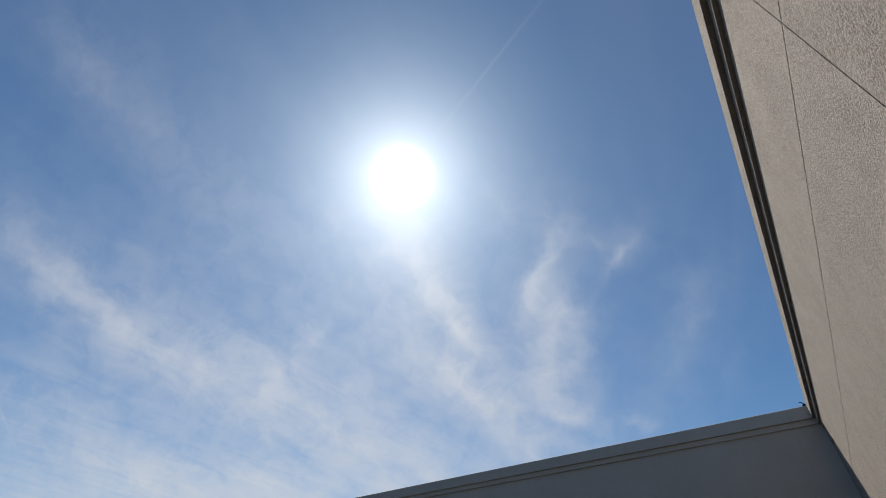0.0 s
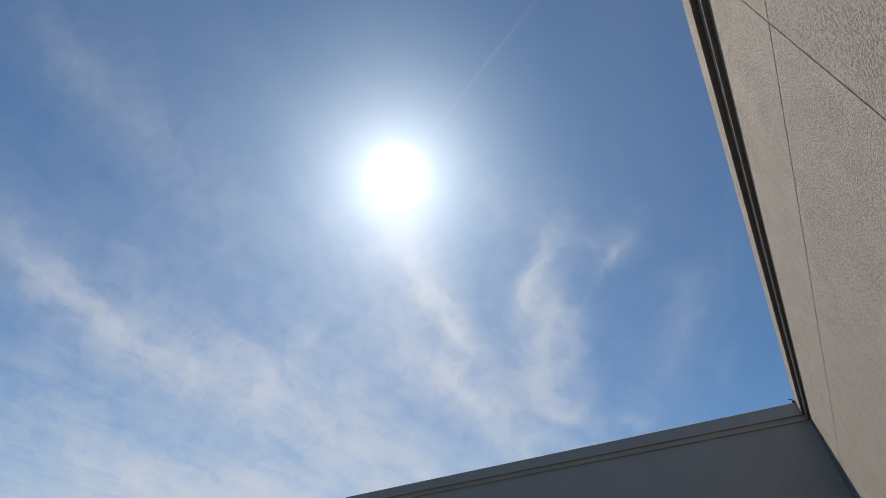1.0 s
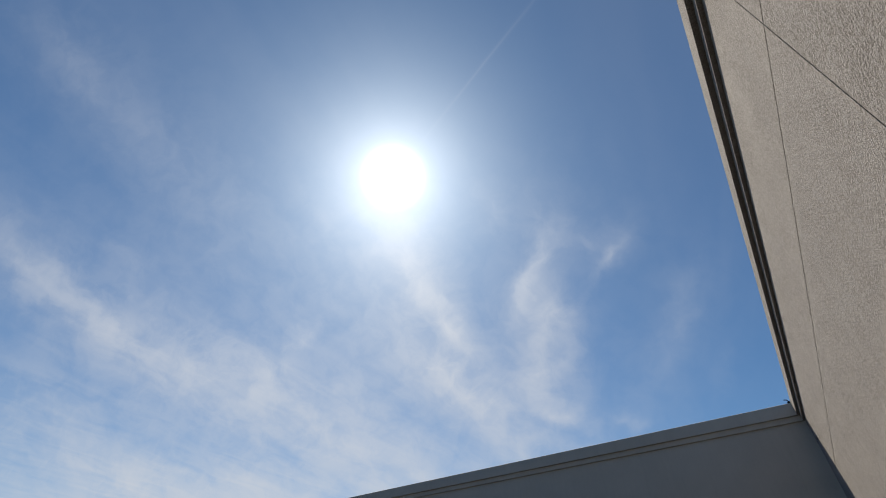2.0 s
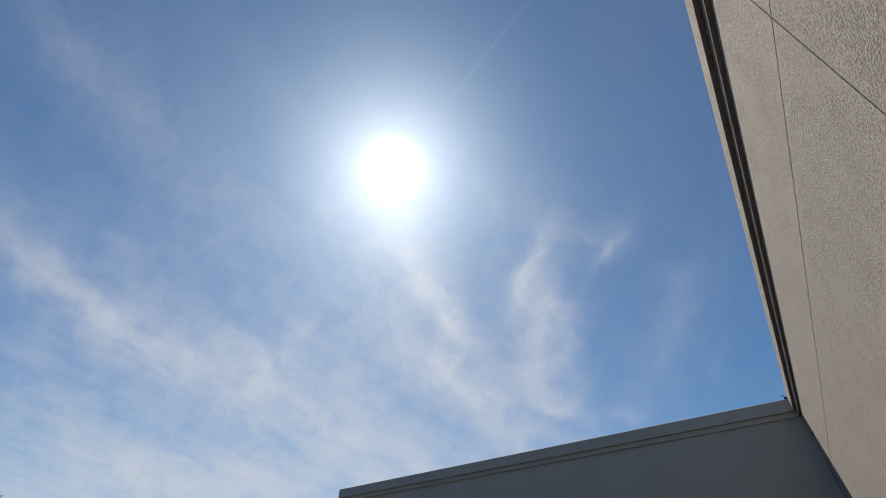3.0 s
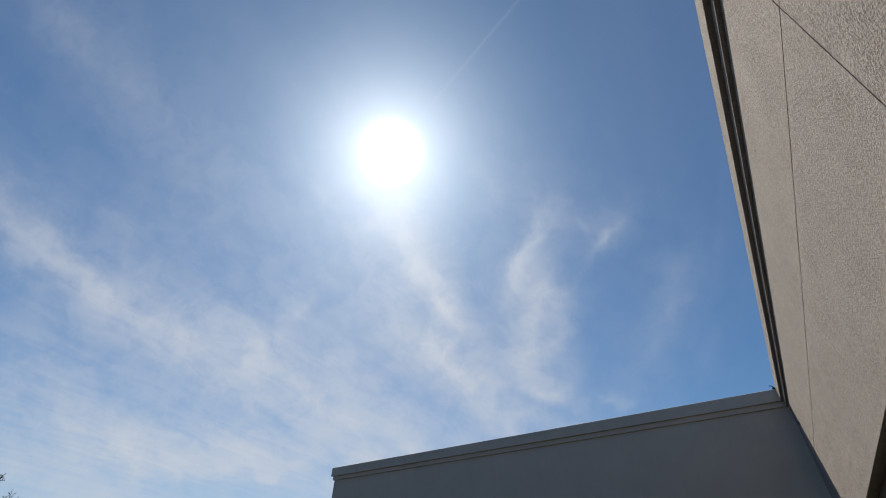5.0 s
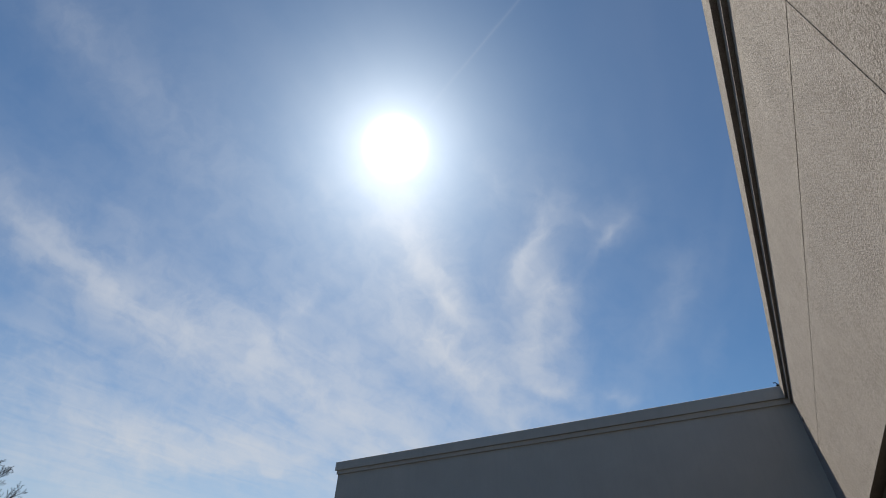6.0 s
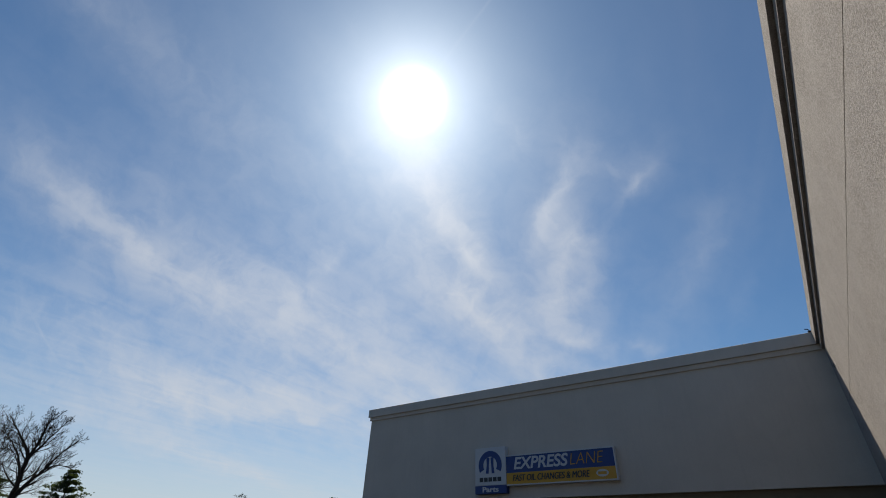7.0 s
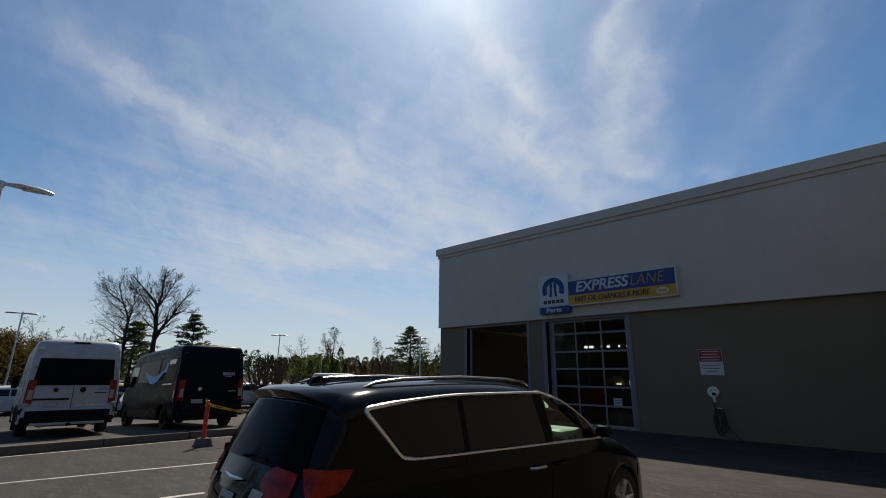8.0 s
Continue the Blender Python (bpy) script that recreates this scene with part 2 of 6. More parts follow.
def asphalt(name, color):
    """Worn asphalt: aggregate grain, tyre-polished patches, sealed cracks."""
    m = material(name, color, 0.88, vary=0.22, scale=0.45, fine=90.0, bump=0.006, bump_scale=110.0, spec=0.3)
    n = Nodes(m.node_tree)
    b = m.node_tree.nodes["Principled BSDF"]
    old = b.inputs["Base Color"].links[0].from_socket
    where = n.add("ShaderNodeTexCoord").outputs["Object"]
    cell = n.add("ShaderNodeTexVoronoi", feature="DISTANCE_TO_EDGE")
    warp = n.noise(where, 1.5, 3.0)
    mv = n.add("ShaderNodeVectorMath", operation="ADD")
    n.put(mv.inputs[0], where)
    n.put(mv.inputs[1], warp)
    n.put(cell.inputs["Vector"], mv.outputs[0])
    cell.inputs["Scale"].default_value = 0.22
    crack = n.ramp(cell.outputs["Distance"], 0.0, 0.006, 0.8, 0.0)
    lit = n.mix(crack, old, (0.016, 0.016, 0.017, 1))
    patch = n.ramp(n.noise(n.mapping(where, rot=(0, 0, 8), scale=(0.35, 1.5, 1)), 1.3, 8.0, 0.68, 0.5), 0.36, 0.64, 0.55, 0.0)
    lit = n.mix(patch, lit, (color[0] * 0.42, color[1] * 0.42, color[2] * 0.43, 1))
    pale = n.ramp(n.noise(n.mapping(where, rot=(0, 0, 8), scale=(0.6, 2.2, 1)), 4.0, 8.0, 0.72, 0.3), 0.50, 0.68, 0.0, 0.75)
    lit = n.mix(pale, lit, (color[0] * 1.9, color[1] * 1.85, color[2] * 1.8, 1))
    scuff = n.ramp(n.noise(n.mapping(where, rot=(0, 0, -28), scale=(0.9, 5.0, 1)), 1.1, 6.0, 0.7, 0.8), 0.60, 0.68, 0.0, 0.55)
    lit = n.mix(scuff, lit, (color[0] * 2.6, color[1] * 2.5, color[2] * 2.35, 1))
    specks = n.ramp(n.noise(where, 26.0, 2.0, 0.5), 0.68, 0.72, 0.0, 0.5)
    lit = n.mix(specks, lit, (0.3, 0.28, 0.25, 1))
    n.put(b.inputs["Base Color"], lit)
    return m


def glass(name, color, alpha_like, rough=0.02):
    """Window glass: part clear, part mirror; darker when tinted."""
    m = bpy.data.materials.new(name)
    m.use_nodes = True
    n = Nodes(m.node_tree)
    out = m.node_tree.nodes["Material Output"]
    m.node_tree.nodes.remove(m.node_tree.nodes["Principled BSDF"])
    clear = n.add("ShaderNodeBsdfTransparent")
    clear.inputs[0].default_value = (*color, 1)
    shine = n.add("ShaderNodeBsdfGlossy")
    shine.inputs["Roughness"].default_value = rough
    fres = n.add("ShaderNodeFresnel")
    fres.inputs["IOR"].default_value = 1.5
    mixer = n.add("ShaderNodeMixShader")
    n.put(mixer.inputs[0], n.math("MULTIPLY", fres.outputs[0], alpha_like))
    n.put(mixer.inputs[1], clear.outputs[0])
    n.put(mixer.inputs[2], shine.outputs[0])
    n.put(out.inputs[0], mixer.outputs[0])
    MATS[name] = m
    return m


def glowing(name, color, strength):
    m = material(name, color, 0.5, vary=0.02)
    b = m.node_tree.nodes["Principled BSDF"]
    b.inputs["Emission Color"].default_value, b.inputs["Emission Strength"].default_value = (*color, 1), strength
    return m


# one greige paint in two tones, lowered for the sunlit wall, raised for shade
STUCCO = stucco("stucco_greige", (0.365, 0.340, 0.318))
STUCCO_FINE_SHADE = stucco("stucco_greige_fine_shade", (0.55, 0.508, 0.445), 0.12)
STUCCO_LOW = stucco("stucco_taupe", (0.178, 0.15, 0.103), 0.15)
JOINT = material("joint_sealant", (0.09, 0.085, 0.08), 0.8, vary=0.1)
ASPHALT = asphalt("asphalt_worn", (0.036, 0.0325, 0.0278))
ASPHALT_LOT = asphalt("asphalt_light", (0.060, 0.053, 0.044))
CONCRETE = material("concrete_kerb", (0.075, 0.068, 0.059), 0.85, vary=0.15, scale=2.0, fine=70, bump=0.004)
ROAD_PAINT = material("road_paint_white", (0.46, 0.445, 0.41), 0.7, vary=0.12, scale=5.0, fine=80, stain=(0.30, 0.29, 0.27))
ALU = material("aluminium_frame", (0.22, 0.23, 0.24), 0.5, 0.3, vary=0.06, scale=4)
PAINT_GREY = material("frame_paint_grey", (0.17, 0.175, 0.185), 0.5, vary=0.08)
ROOFING = material("roof_membrane", (0.55, 0.54, 0.52), 0.8, vary=0.1)
FLOOR_SHOP = material("shop_floor", (0.12, 0.115, 0.11), 0.35, vary=0.2, scale=1.2)
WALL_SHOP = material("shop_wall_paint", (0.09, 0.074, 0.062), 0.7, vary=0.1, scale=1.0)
GLASS = glass("window_glass", (0.46, 0.48, 0.48), 0.3)
SIGN_WHITE = material("sign_white_face", (0.52, 0.53, 0.54), 0.35, vary=0.04, scale=2)
SIGN_BLUE = material("sign_blue_face", (0.008, 0.036, 0.175), 0.4, vary=0.05, scale=2)
SIGN_YELLOW = material("sign_yellow_face", (0.52, 0.27, 0.012), 0.4, vary=0.05, scale=2)
SIGN_BLACK = material("sign_black_print", (0.02, 0.02, 0.022), 0.4, vary=0.05)
SIGN_RED = material("sign_red_print", (0.27, 0.022, 0.02), 0.4, vary=0.06)
RUBBER = material("black_rubber", (0.018, 0.018, 0.018), 0.75, vary=0.2)
PLASTIC_BLACK = material("black_plastic", (0.010, 0.010, 0.0105), 0.6, vary=0.15, spec=0.08)
PLASTIC_WHITE = material("white_plastic", (0.75, 0.75, 0.73), 0.4, vary=0.05)

# ---- building helpers ----


def box(bm, x0, y0, z0, x1, y1, z1, bevel=0.0):
    made = bmesh.ops.create_cube(bm, size=1.0)["verts"]
    for v in made:
        v.co = Vector((x0 + (v.co.x + 0.5) * (x1 - x0), y0 + (v.co.y + 0.5) * (y1 - y0), z0 + (v.co.z + 0.5) * (z1 - z0)))
    if bevel:
        edges = {e for v in made for e in v.link_edges}
        bmesh.ops.bevel(bm, geom=list(edges), offset=bevel, segments=2, affect="EDGES", profile=0.5)
    return bm


def boxes(*rows, bevel=0.0):
    bm = bmesh.new()
    for r in rows:
        box(bm, *r, bevel=bevel)
    return bm


def tube(bm, points, radii, sides=8, caps=True):
    """A round bar along a line of points, with a radius for each."""
    points = [Vector(p) for p in points]
    if not hasattr(radii, "__len__"):
        radii = [radii] * len(points)
    rings = []
    side = None
    for i, p in enumerate(points):
        d = (points[min(i + 1, len(points) - 1)] - points[max(i - 1, 0)]).normalized()
        if side is None:
            side = d.orthogonal().normalized()
        side = (side - d * side.dot(d))
        side = side.normalized() if side.length > 1e-5 else d.orthogonal().normalized()
        other = d.cross(side)
        rings.append([bm.verts.new(p + (side * math.cos(a) + other * math.sin(a)) * radii[i]) for a in (k * 2 * math.pi / sides for k in range(sides))])
    for a, b in zip(rings, rings[1:]):
        for k in range(sides):
            bm.faces.new((a[k], a[(k + 1) % sides], b[(k + 1) % sides], b[k]))
    if caps:
        bm.faces.new(rings[0][::-1])
        bm.faces.new(rings[-1])
    return bm


def prism(bm, outline, y0, y1):
    """An outline in x and z, given depth from y0 to y1."""
    a = [bm.verts.new((x, y0, z)) for x, z in outline]
    b = [bm.verts.new((x, y1, z)) for x, z in outline]
    bm.faces.new(a)
    bm.faces.new(b[::-1])
    for i in range(len(a)):
        j = (i + 1) % len(a)
        bm.faces.new((a[j], a[i], b[i], b[j]))
    return bm


def mesh_of(name, bm, mat, smooth=False):
    bmesh.ops.recalc_face_normals(bm, faces=bm.faces[:])
    me = bpy.data.meshes.new(name)
    bm.to_mesh(me)
    bm.free()
    me.materials.append(mat)
    if smooth:
        me.polygons.foreach_set("use_smooth", [True] * len(me.polygons))
        me.set_sharp_from_angle(angle=radians(40))
    return me


def part(name, bm, mat, parent, label="", smooth=False):
    ob = new(name, mesh_of(name, bm, mat, smooth))
    ob.parent = parent
    if label:
        ob["label"] = label
    return ob


def thing(name, label, category, at=None, group="", kind=""):
    ob = new(name)
    ob.empty_display_size = 0.2
    if at is not None:
        ob.matrix_basis = at
    return tagged(ob, label, category, group, kind)


def solid(name, bm, mat, label, category, kind="", smooth=False, group=""):
    return tagged(new(name, mesh_of(name, bm, mat, smooth)), label, category, group, kind)


# ---- ground: asphalt falling gently to the west, one sheet to the horizon ----
def ground_z(x, y=0.0):
    return -0.11 * min(max((14.8 - y) / 7.0, 0.0), 1.0) - 0.002 * min(max(-x - 4.0, 0.0), 12.0) * (1.0 if y < 15 else 0.0) - 0.05 * min(max(-x - 14.5, 0.0), 9.5) - 0.03 * min(max(-x - 26.0, 0.0), 12.0)


bm = bmesh.new()
xs = [-1500, -600, -250, -120, -60, -38, -32, -26, -24, -20, -17, -14.5, -12, -9, -6, -4, -2, 2, 30, 300, 1500]
ys = [-1500, -300, -60, -20, 0, 4, 7.8, 10, 12, 14.8, 15.2, 20, 60, 200, 600, 1500]
grid = [[bm.verts.new((x, y, ground_z(x, y))) for y in ys] for x in xs]
for i in range(len(xs) - 1):
    for j in range(len(ys) - 1):
        bm.faces.new((grid[i][j], grid[i + 1][j], grid[i + 1][j + 1], grid[i][j + 1]))
solid("ground", bm, ASPHALT, "grey worn asphalt of the car park", "asphalt", "structure")


def kerb_x(y):
    return -14.25 - 0.06 * y


# raised lot behind the kerb
bm = bmesh.new()
TOP = 0.055
yy = [-40 + i * 4 for i in range(30)]
near = [bm.verts.new((kerb_x(y) - 0.15, y, TOP)) for y in yy]
far = [bm.verts.new((-24.0 - 0.06 * y, y, TOP - 0.47)) for y in yy]
low = [bm.verts.new((-24.0 - 0.06 * y, y, -1.4)) for y in yy]
for i in range(len(yy) - 1):
    bm.faces.new((near[i], near[i + 1], far[i + 1], far[i]))
    bm.faces.new((far[i], far[i + 1], low[i + 1], low[i]))
solid("pavement", bm, ASPHALT_LOT, "sun-bleached raised asphalt behind the kerb", "pavement", "structure")
kerb = thing("kerb", "pale concrete kerb with rounded top edge", "kerb", kind="structure")
seg = mesh_of("kerb_stone", boxes((-0.075, -0.99, -0.45, 0.075, 0.99, 0.065), bevel=0.018), CONCRETE)
for i in range(30):
    y = -16 + i * 2
    ob = new("kerb_stone", seg)
    ob.parent = kerb
    ob.matrix_basis = pose(kerb_x(y) - 0.075, y, TOP - 0.06, 0, 0, math.degrees(math.atan(0.06)))
for i, (x, y0, y1, w) in enumerate(((-11.08, -12, 5.4, 0.075), (-8.5, -6, 3.05, 0.10), (-13.4, -16, 7.8, 0.08))):
    bm = bmesh.new()
    z = lambda px: ground_z(px) + 0.004
    lean = 0.15
    vs = [(x - w / 2 + lean * y0, y0), (x + w / 2 + lean * y0, y0), (x + w / 2 + lean * y1, y1), (x - w / 2 + lean * y1, y1)]
    if i == 2:
        vs = [(kerb_x(y0) + 0.10, y0), (kerb_x(y0) + 0.20, y0), (kerb_x(y1) + 0.20, y1), (kerb_x(y1) + 0.10, y1)]
    bm.faces.new([bm.verts.new((a, b, z(a))) for a, b in vs])
    solid("road_marking", bm, ROAD_PAINT, "worn white painted line on the asphalt", "road marking", "structure")

# ---- building ----
YF, XF, ZT, ZB = 15.22, 1.298, 7.41, 3.715       # fascia faces, parapet top, fascia underside
YL, XL = YF + 0.15, XF + 0.15                      # recessed lower walls
X_END = -14.98
Y_BACK = -14.0


def cornice():
    """Profile of the stepped cornice: (out, z) from the wall face."""
    return [(0.0, 6.935), (0.055, 6.935), (0.055, 7.075), (0.122, 7.075), (0.122, 7.40), (0.09, 7.415), (-0.30, 7.425), (-0.30, 7.0)]


def build_fascia():
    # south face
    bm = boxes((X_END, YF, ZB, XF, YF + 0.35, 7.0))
    solid("wall_south_fascia", bm, STUCCO_FINE_SHADE, "greige stucco band over the bay doors", "wall", "structure")
    bm = bmesh.new()
    prof = cornice()
    a = [bm.verts.new((X_END - max(o, 0) * 0.9, YF - o, z)) for o, z in prof]
    b = [bm.verts.new((XF - o, YF - o, z)) for o, z in prof]
    for i in range(len(prof)):
        j = (i + 1) % len(prof)
        bm.faces.new((a[i], a[j], b[j], b[i]))
    bm.faces.new(a)
    bm.faces.new(b[::-1])
    solid("trim_south_cornice", bm, STUCCO_FINE_SHADE, "stepped stucco cornice along the roof edge", "cornice", "structure")
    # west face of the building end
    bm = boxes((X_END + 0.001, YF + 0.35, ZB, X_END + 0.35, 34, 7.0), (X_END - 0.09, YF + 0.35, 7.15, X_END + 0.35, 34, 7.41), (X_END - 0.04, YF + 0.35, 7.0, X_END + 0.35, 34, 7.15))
    solid("wall_west_fascia", bm, STUCCO_FINE_SHADE, "greige stucco band at the building end", "wall", "structure")
    # side wall, with sunk joints between its stucco fields
    cuts = [Y_BACK, -9.5, -3.4, 2.53, YF + 0.02]
    jz = 5.47
    g = 0.006
    east = thing("wall_east_fascia", "sunlit greige sprayed stucco band with joints", "wall", pose(0, 0, 0), kind="structure")
    for y0, y1 in zip(cuts, cuts[1:]):
        for z0, z1 in ((ZB, jz), (jz, 7.0)):
            bm = bmesh.new()
            box(bm, XF, y0 + g, z0 + (g if z0 == jz else 0), XF + 0.06, y1 - (g if y1 < YF else 0), z1 - (g if z1 == jz else 0))
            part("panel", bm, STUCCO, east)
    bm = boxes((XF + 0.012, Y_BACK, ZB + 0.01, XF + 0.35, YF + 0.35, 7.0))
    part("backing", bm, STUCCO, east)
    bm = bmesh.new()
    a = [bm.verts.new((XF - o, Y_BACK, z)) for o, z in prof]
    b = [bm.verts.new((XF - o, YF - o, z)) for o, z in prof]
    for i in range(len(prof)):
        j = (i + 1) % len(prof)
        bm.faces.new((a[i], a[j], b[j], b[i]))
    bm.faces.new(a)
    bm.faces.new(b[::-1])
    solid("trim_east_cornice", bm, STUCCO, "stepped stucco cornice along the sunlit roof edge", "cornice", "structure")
    strip = new("joint", mesh_of("joint", boxes((XF + 0.008, Y_BACK, jz - g, XF + 0.0115, YF, jz + g)), JOINT))
    tagged(strip, "thin dark sealant joint in the stucco", "joint", kind="structure")
    strip = new("joint", mesh_of("joint", boxes((XF + 0.008, 2.53 - g, ZB, XF + 0.0115, 2.53 + g, 7.0)), JOINT))
    tagged(strip, "thin dark sealant joint in the stucco", "joint", kind="structure")


build_fascia()
OPEN1, OPEN2, OPEN_Z = (-13.39, -10.32), (-9.45, -6.40), 3.66
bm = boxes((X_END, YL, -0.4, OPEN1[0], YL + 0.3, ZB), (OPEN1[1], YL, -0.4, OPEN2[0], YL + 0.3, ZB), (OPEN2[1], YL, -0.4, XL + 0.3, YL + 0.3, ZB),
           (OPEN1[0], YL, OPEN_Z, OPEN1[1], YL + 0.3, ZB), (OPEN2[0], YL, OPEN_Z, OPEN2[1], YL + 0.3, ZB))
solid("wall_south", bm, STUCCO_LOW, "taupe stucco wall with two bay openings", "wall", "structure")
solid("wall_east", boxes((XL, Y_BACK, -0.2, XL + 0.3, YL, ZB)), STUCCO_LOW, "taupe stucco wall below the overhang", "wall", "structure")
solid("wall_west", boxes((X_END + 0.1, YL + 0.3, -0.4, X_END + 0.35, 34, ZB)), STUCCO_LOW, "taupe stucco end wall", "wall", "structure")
solid("wall_north", boxes((X_END, 33.7, -0.4, 12, 34, 7.0)), STUCCO_LOW, "plain back wall of the workshop", "wall", "structure")
solid("roof", boxes((X_END + 0.3, YF + 0.3, 6.6, 12, 34, 6.8), (XF + 0.3, Y_BACK, 6.6, 12, YF + 0.3, 6.8)), ROOFING, "flat pale membrane roof behind the parapet", "roof", "structure")
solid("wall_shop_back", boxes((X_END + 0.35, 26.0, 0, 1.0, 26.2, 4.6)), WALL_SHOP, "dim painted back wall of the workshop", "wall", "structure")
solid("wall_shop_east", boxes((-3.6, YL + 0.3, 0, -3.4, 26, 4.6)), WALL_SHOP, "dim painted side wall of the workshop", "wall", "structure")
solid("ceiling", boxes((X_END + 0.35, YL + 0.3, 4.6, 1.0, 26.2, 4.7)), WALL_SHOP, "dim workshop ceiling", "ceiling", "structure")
solid("floor", boxes((X_END + 0.35, YL + 0.02, -0.3, -3.4, 26, 0.012)), FLOOR_SHOP, "smooth grey concrete workshop floor", "floor", "structure")

# ---- bay doors ----
FRAME_OUT = YL - 0.02


def jamb(x0, x1):
    bm = boxes((x0, FRAME_OUT, 0.0, x1, YL + 0.32, OPEN_Z + 0.04), bevel=0.008)
    return bm


door_frame = thing("door_1", "open bay doorway with grey steel jambs", "doorway", pose(0, 0, 0), kind="structure")
part("jamb", jamb(OPEN1[0] - 0.165, OPEN1[0]), PAINT_GREY, door_frame)
part("jamb", jamb(OPEN1[1], OPEN1[1] + 0.11), PAINT_GREY, door_frame)
part("track", boxes((OPEN1[0] + 0.06, YL + 0.12, 0, OPEN1[0] + 0.15, YL + 0.2, OPEN_Z)), ALU, door_frame)
part("lintel", boxes((OPEN1[0] - 0.06, FRAME_OUT + 0.004, OPEN_Z - 0.05, OPEN1[1], YL + 0.31, OPEN_Z + 0.03)), PAINT_GREY, door_frame)
# the open door hangs as flat panels under the ceiling
lifted = thing("overhead_door", "raised aluminium and glass overhead door", "garage door", pose(0, 0, 0))
for k in range(6):
    y0 = YL + 0.75 + k * 0.53
    part("section", boxes((OPEN1[0], y0, 3.72, OPEN1[1], y0 + 0.51, 3.77)), ALU, lifted)
part("track", boxes((OPEN1[0] - 0.04, YL + 0.3, 3.66, OPEN1[0] - 0.01, YL + 4.2, 4.65)), ALU, lifted)

door = thing("glazed_overhead_door", "closed aluminium overhead door with clear glass panes", "garage door", pose(0, 0, 0))
X0, X1, NR, NC = OPEN2[0] + 0.16, OPEN2[1], 6, 3
part("jamb", jamb(OPEN2[0] - 0.17, OPEN2[0]), PAINT_GREY, door)
part("track", boxes((OPEN2[0] + 0.02, YL + 0.16, 0, X0 - 0.01, YL + 0.24, OPEN_Z)), PAINT_GREY, door)
part("jamb", jamb(X1, X1 + 0.14), PAINT_GREY, door)
part("lintel", boxes((OPEN2[0], FRAME_OUT + 0.004, OPEN_Z - 0.04, X1, YL + 0.31, OPEN_Z + 0.03)), PAINT_GREY, door)
RAILS = (0.07, 0.70, 1.306, 1.907, 2.50, 3.137, 3.58)
col_w = (X1 - X0) / NC
YD = YL + 0.10
rail_me = mesh_of("rail", boxes((X0 + 0.03, YD, -0.03, X1 - 0.03, YD + 0.05, 0.03), bevel=0.006), ALU)
for z in RAILS:
    ob = new("rail", rail_me)
    ob.parent = door
    ob.matrix_basis = pose(0, 0, z)
for c in range(NC + 1):
    x = X0 + c * col_w
    w = 0.024 if 0 < c < NC else 0.05
    x = min(max(x, X0 + 0.05), X1 - 0.05)
    part("stile", boxes((x - w, YD + 0.004, 0.02, x + w, YD + 0.046, OPEN_Z - 0.06), bevel=0.006), ALU, door)
pane_mes = [mesh_of("pane", boxes((-col_w / 2 + 0.03, -0.003, -h / 2 + 0.025, col_w / 2 - 0.03, 0.003, h / 2 - 0.025)), GLASS) for h in (0.61, 0.37)]
for r in range(NR):
    for c in range(NC):
        ob = new("pane", pane_mes[r == NR - 1])
        ob.parent = door
        ob.visible_shadow = False
        ob.matrix_basis = pose(X0 + (c + 0.5) * col_w, YD + 0.025, (RAILS[r] + RAILS[r + 1]) / 2, random.uniform(-0.25, 0.25), 0, random.uniform(-0.3, 0.3))
note = thing("paper_notice", "small white paper notice taped to a door pane", "notice", pose(X0 + 2.42 * col_w, YD + 0.017, 0.85))
part("sheet", boxes((-0.14, -0.002, -0.11, 0.14, 0.002, 0.11)), SIGN_WHITE, note)
for k in range(3):
    part("printed_line", boxes((-0.1, -0.004, 0.03 - k * 0.05, 0.1, -0.0025, 0.05 - k * 0.05)), SIGN_BLACK, note)

# ---- workshop inside ----
TOOL_RED = material("toolchest_red", (0.5, 0.03, 0.02), 0.35, vary=0.06)
ORANGE = material("orange_banner", (0.8, 0.16, 0.03), 0.5, vary=0.06)
TUBE = glowing("lamp_tube", (1.0, 0.95, 0.86), 4.0)
CARDBOARD = material("pale_cardboard", (0.50, 0.42, 0.28), 0.8, vary=0.12, scale=4)
HOSE_GREY = material("hose_rubber_grey", (0.32, 0.32, 0.33), 0.5, vary=0.1)
light_src = thing("shop_light", "white fluorescent strip light under the ceiling", "ceiling light", pose(-8.6, 21.0, 4.5), group="workshop lights")
part("housing", boxes((-0.75, -0.12, 0.0, 0.75, 0.12, 0.10), bevel=0.01), PLASTIC_WHITE, light_src)
part("tube", tube(bmesh.new(), [(-0.7, -0.05, -0.02), (0.7, -0.05, -0.02)], 0.02), TUBE, light_src)
part("tube", tube(bmesh.new(), [(-0.7, 0.05, -0.02), (0.7, 0.05, -0.02)], 0.02), TUBE, light_src)
for x, y in ((-12.0, 21.0), (-5.8, 18.6)):
    copy_thing(light_src, pose(x, y, 4.5))
def wall_light(label, x, half):
    fitting = thing("shop_light", label, "wall light", pose(x, 25.9, 3.31), group="workshop wall lights")
    part("housing", boxes((-half - 0.02, 0.0, -0.09, half + 0.02, 0.1, 0.09), bevel=0.01), PLASTIC_WHITE, fitting)
    part("tube", tube(bmesh.new(), [(-half, -0.03, 0.0), (half, -0.03, 0.0)], 0.055), TUBE, fitting)


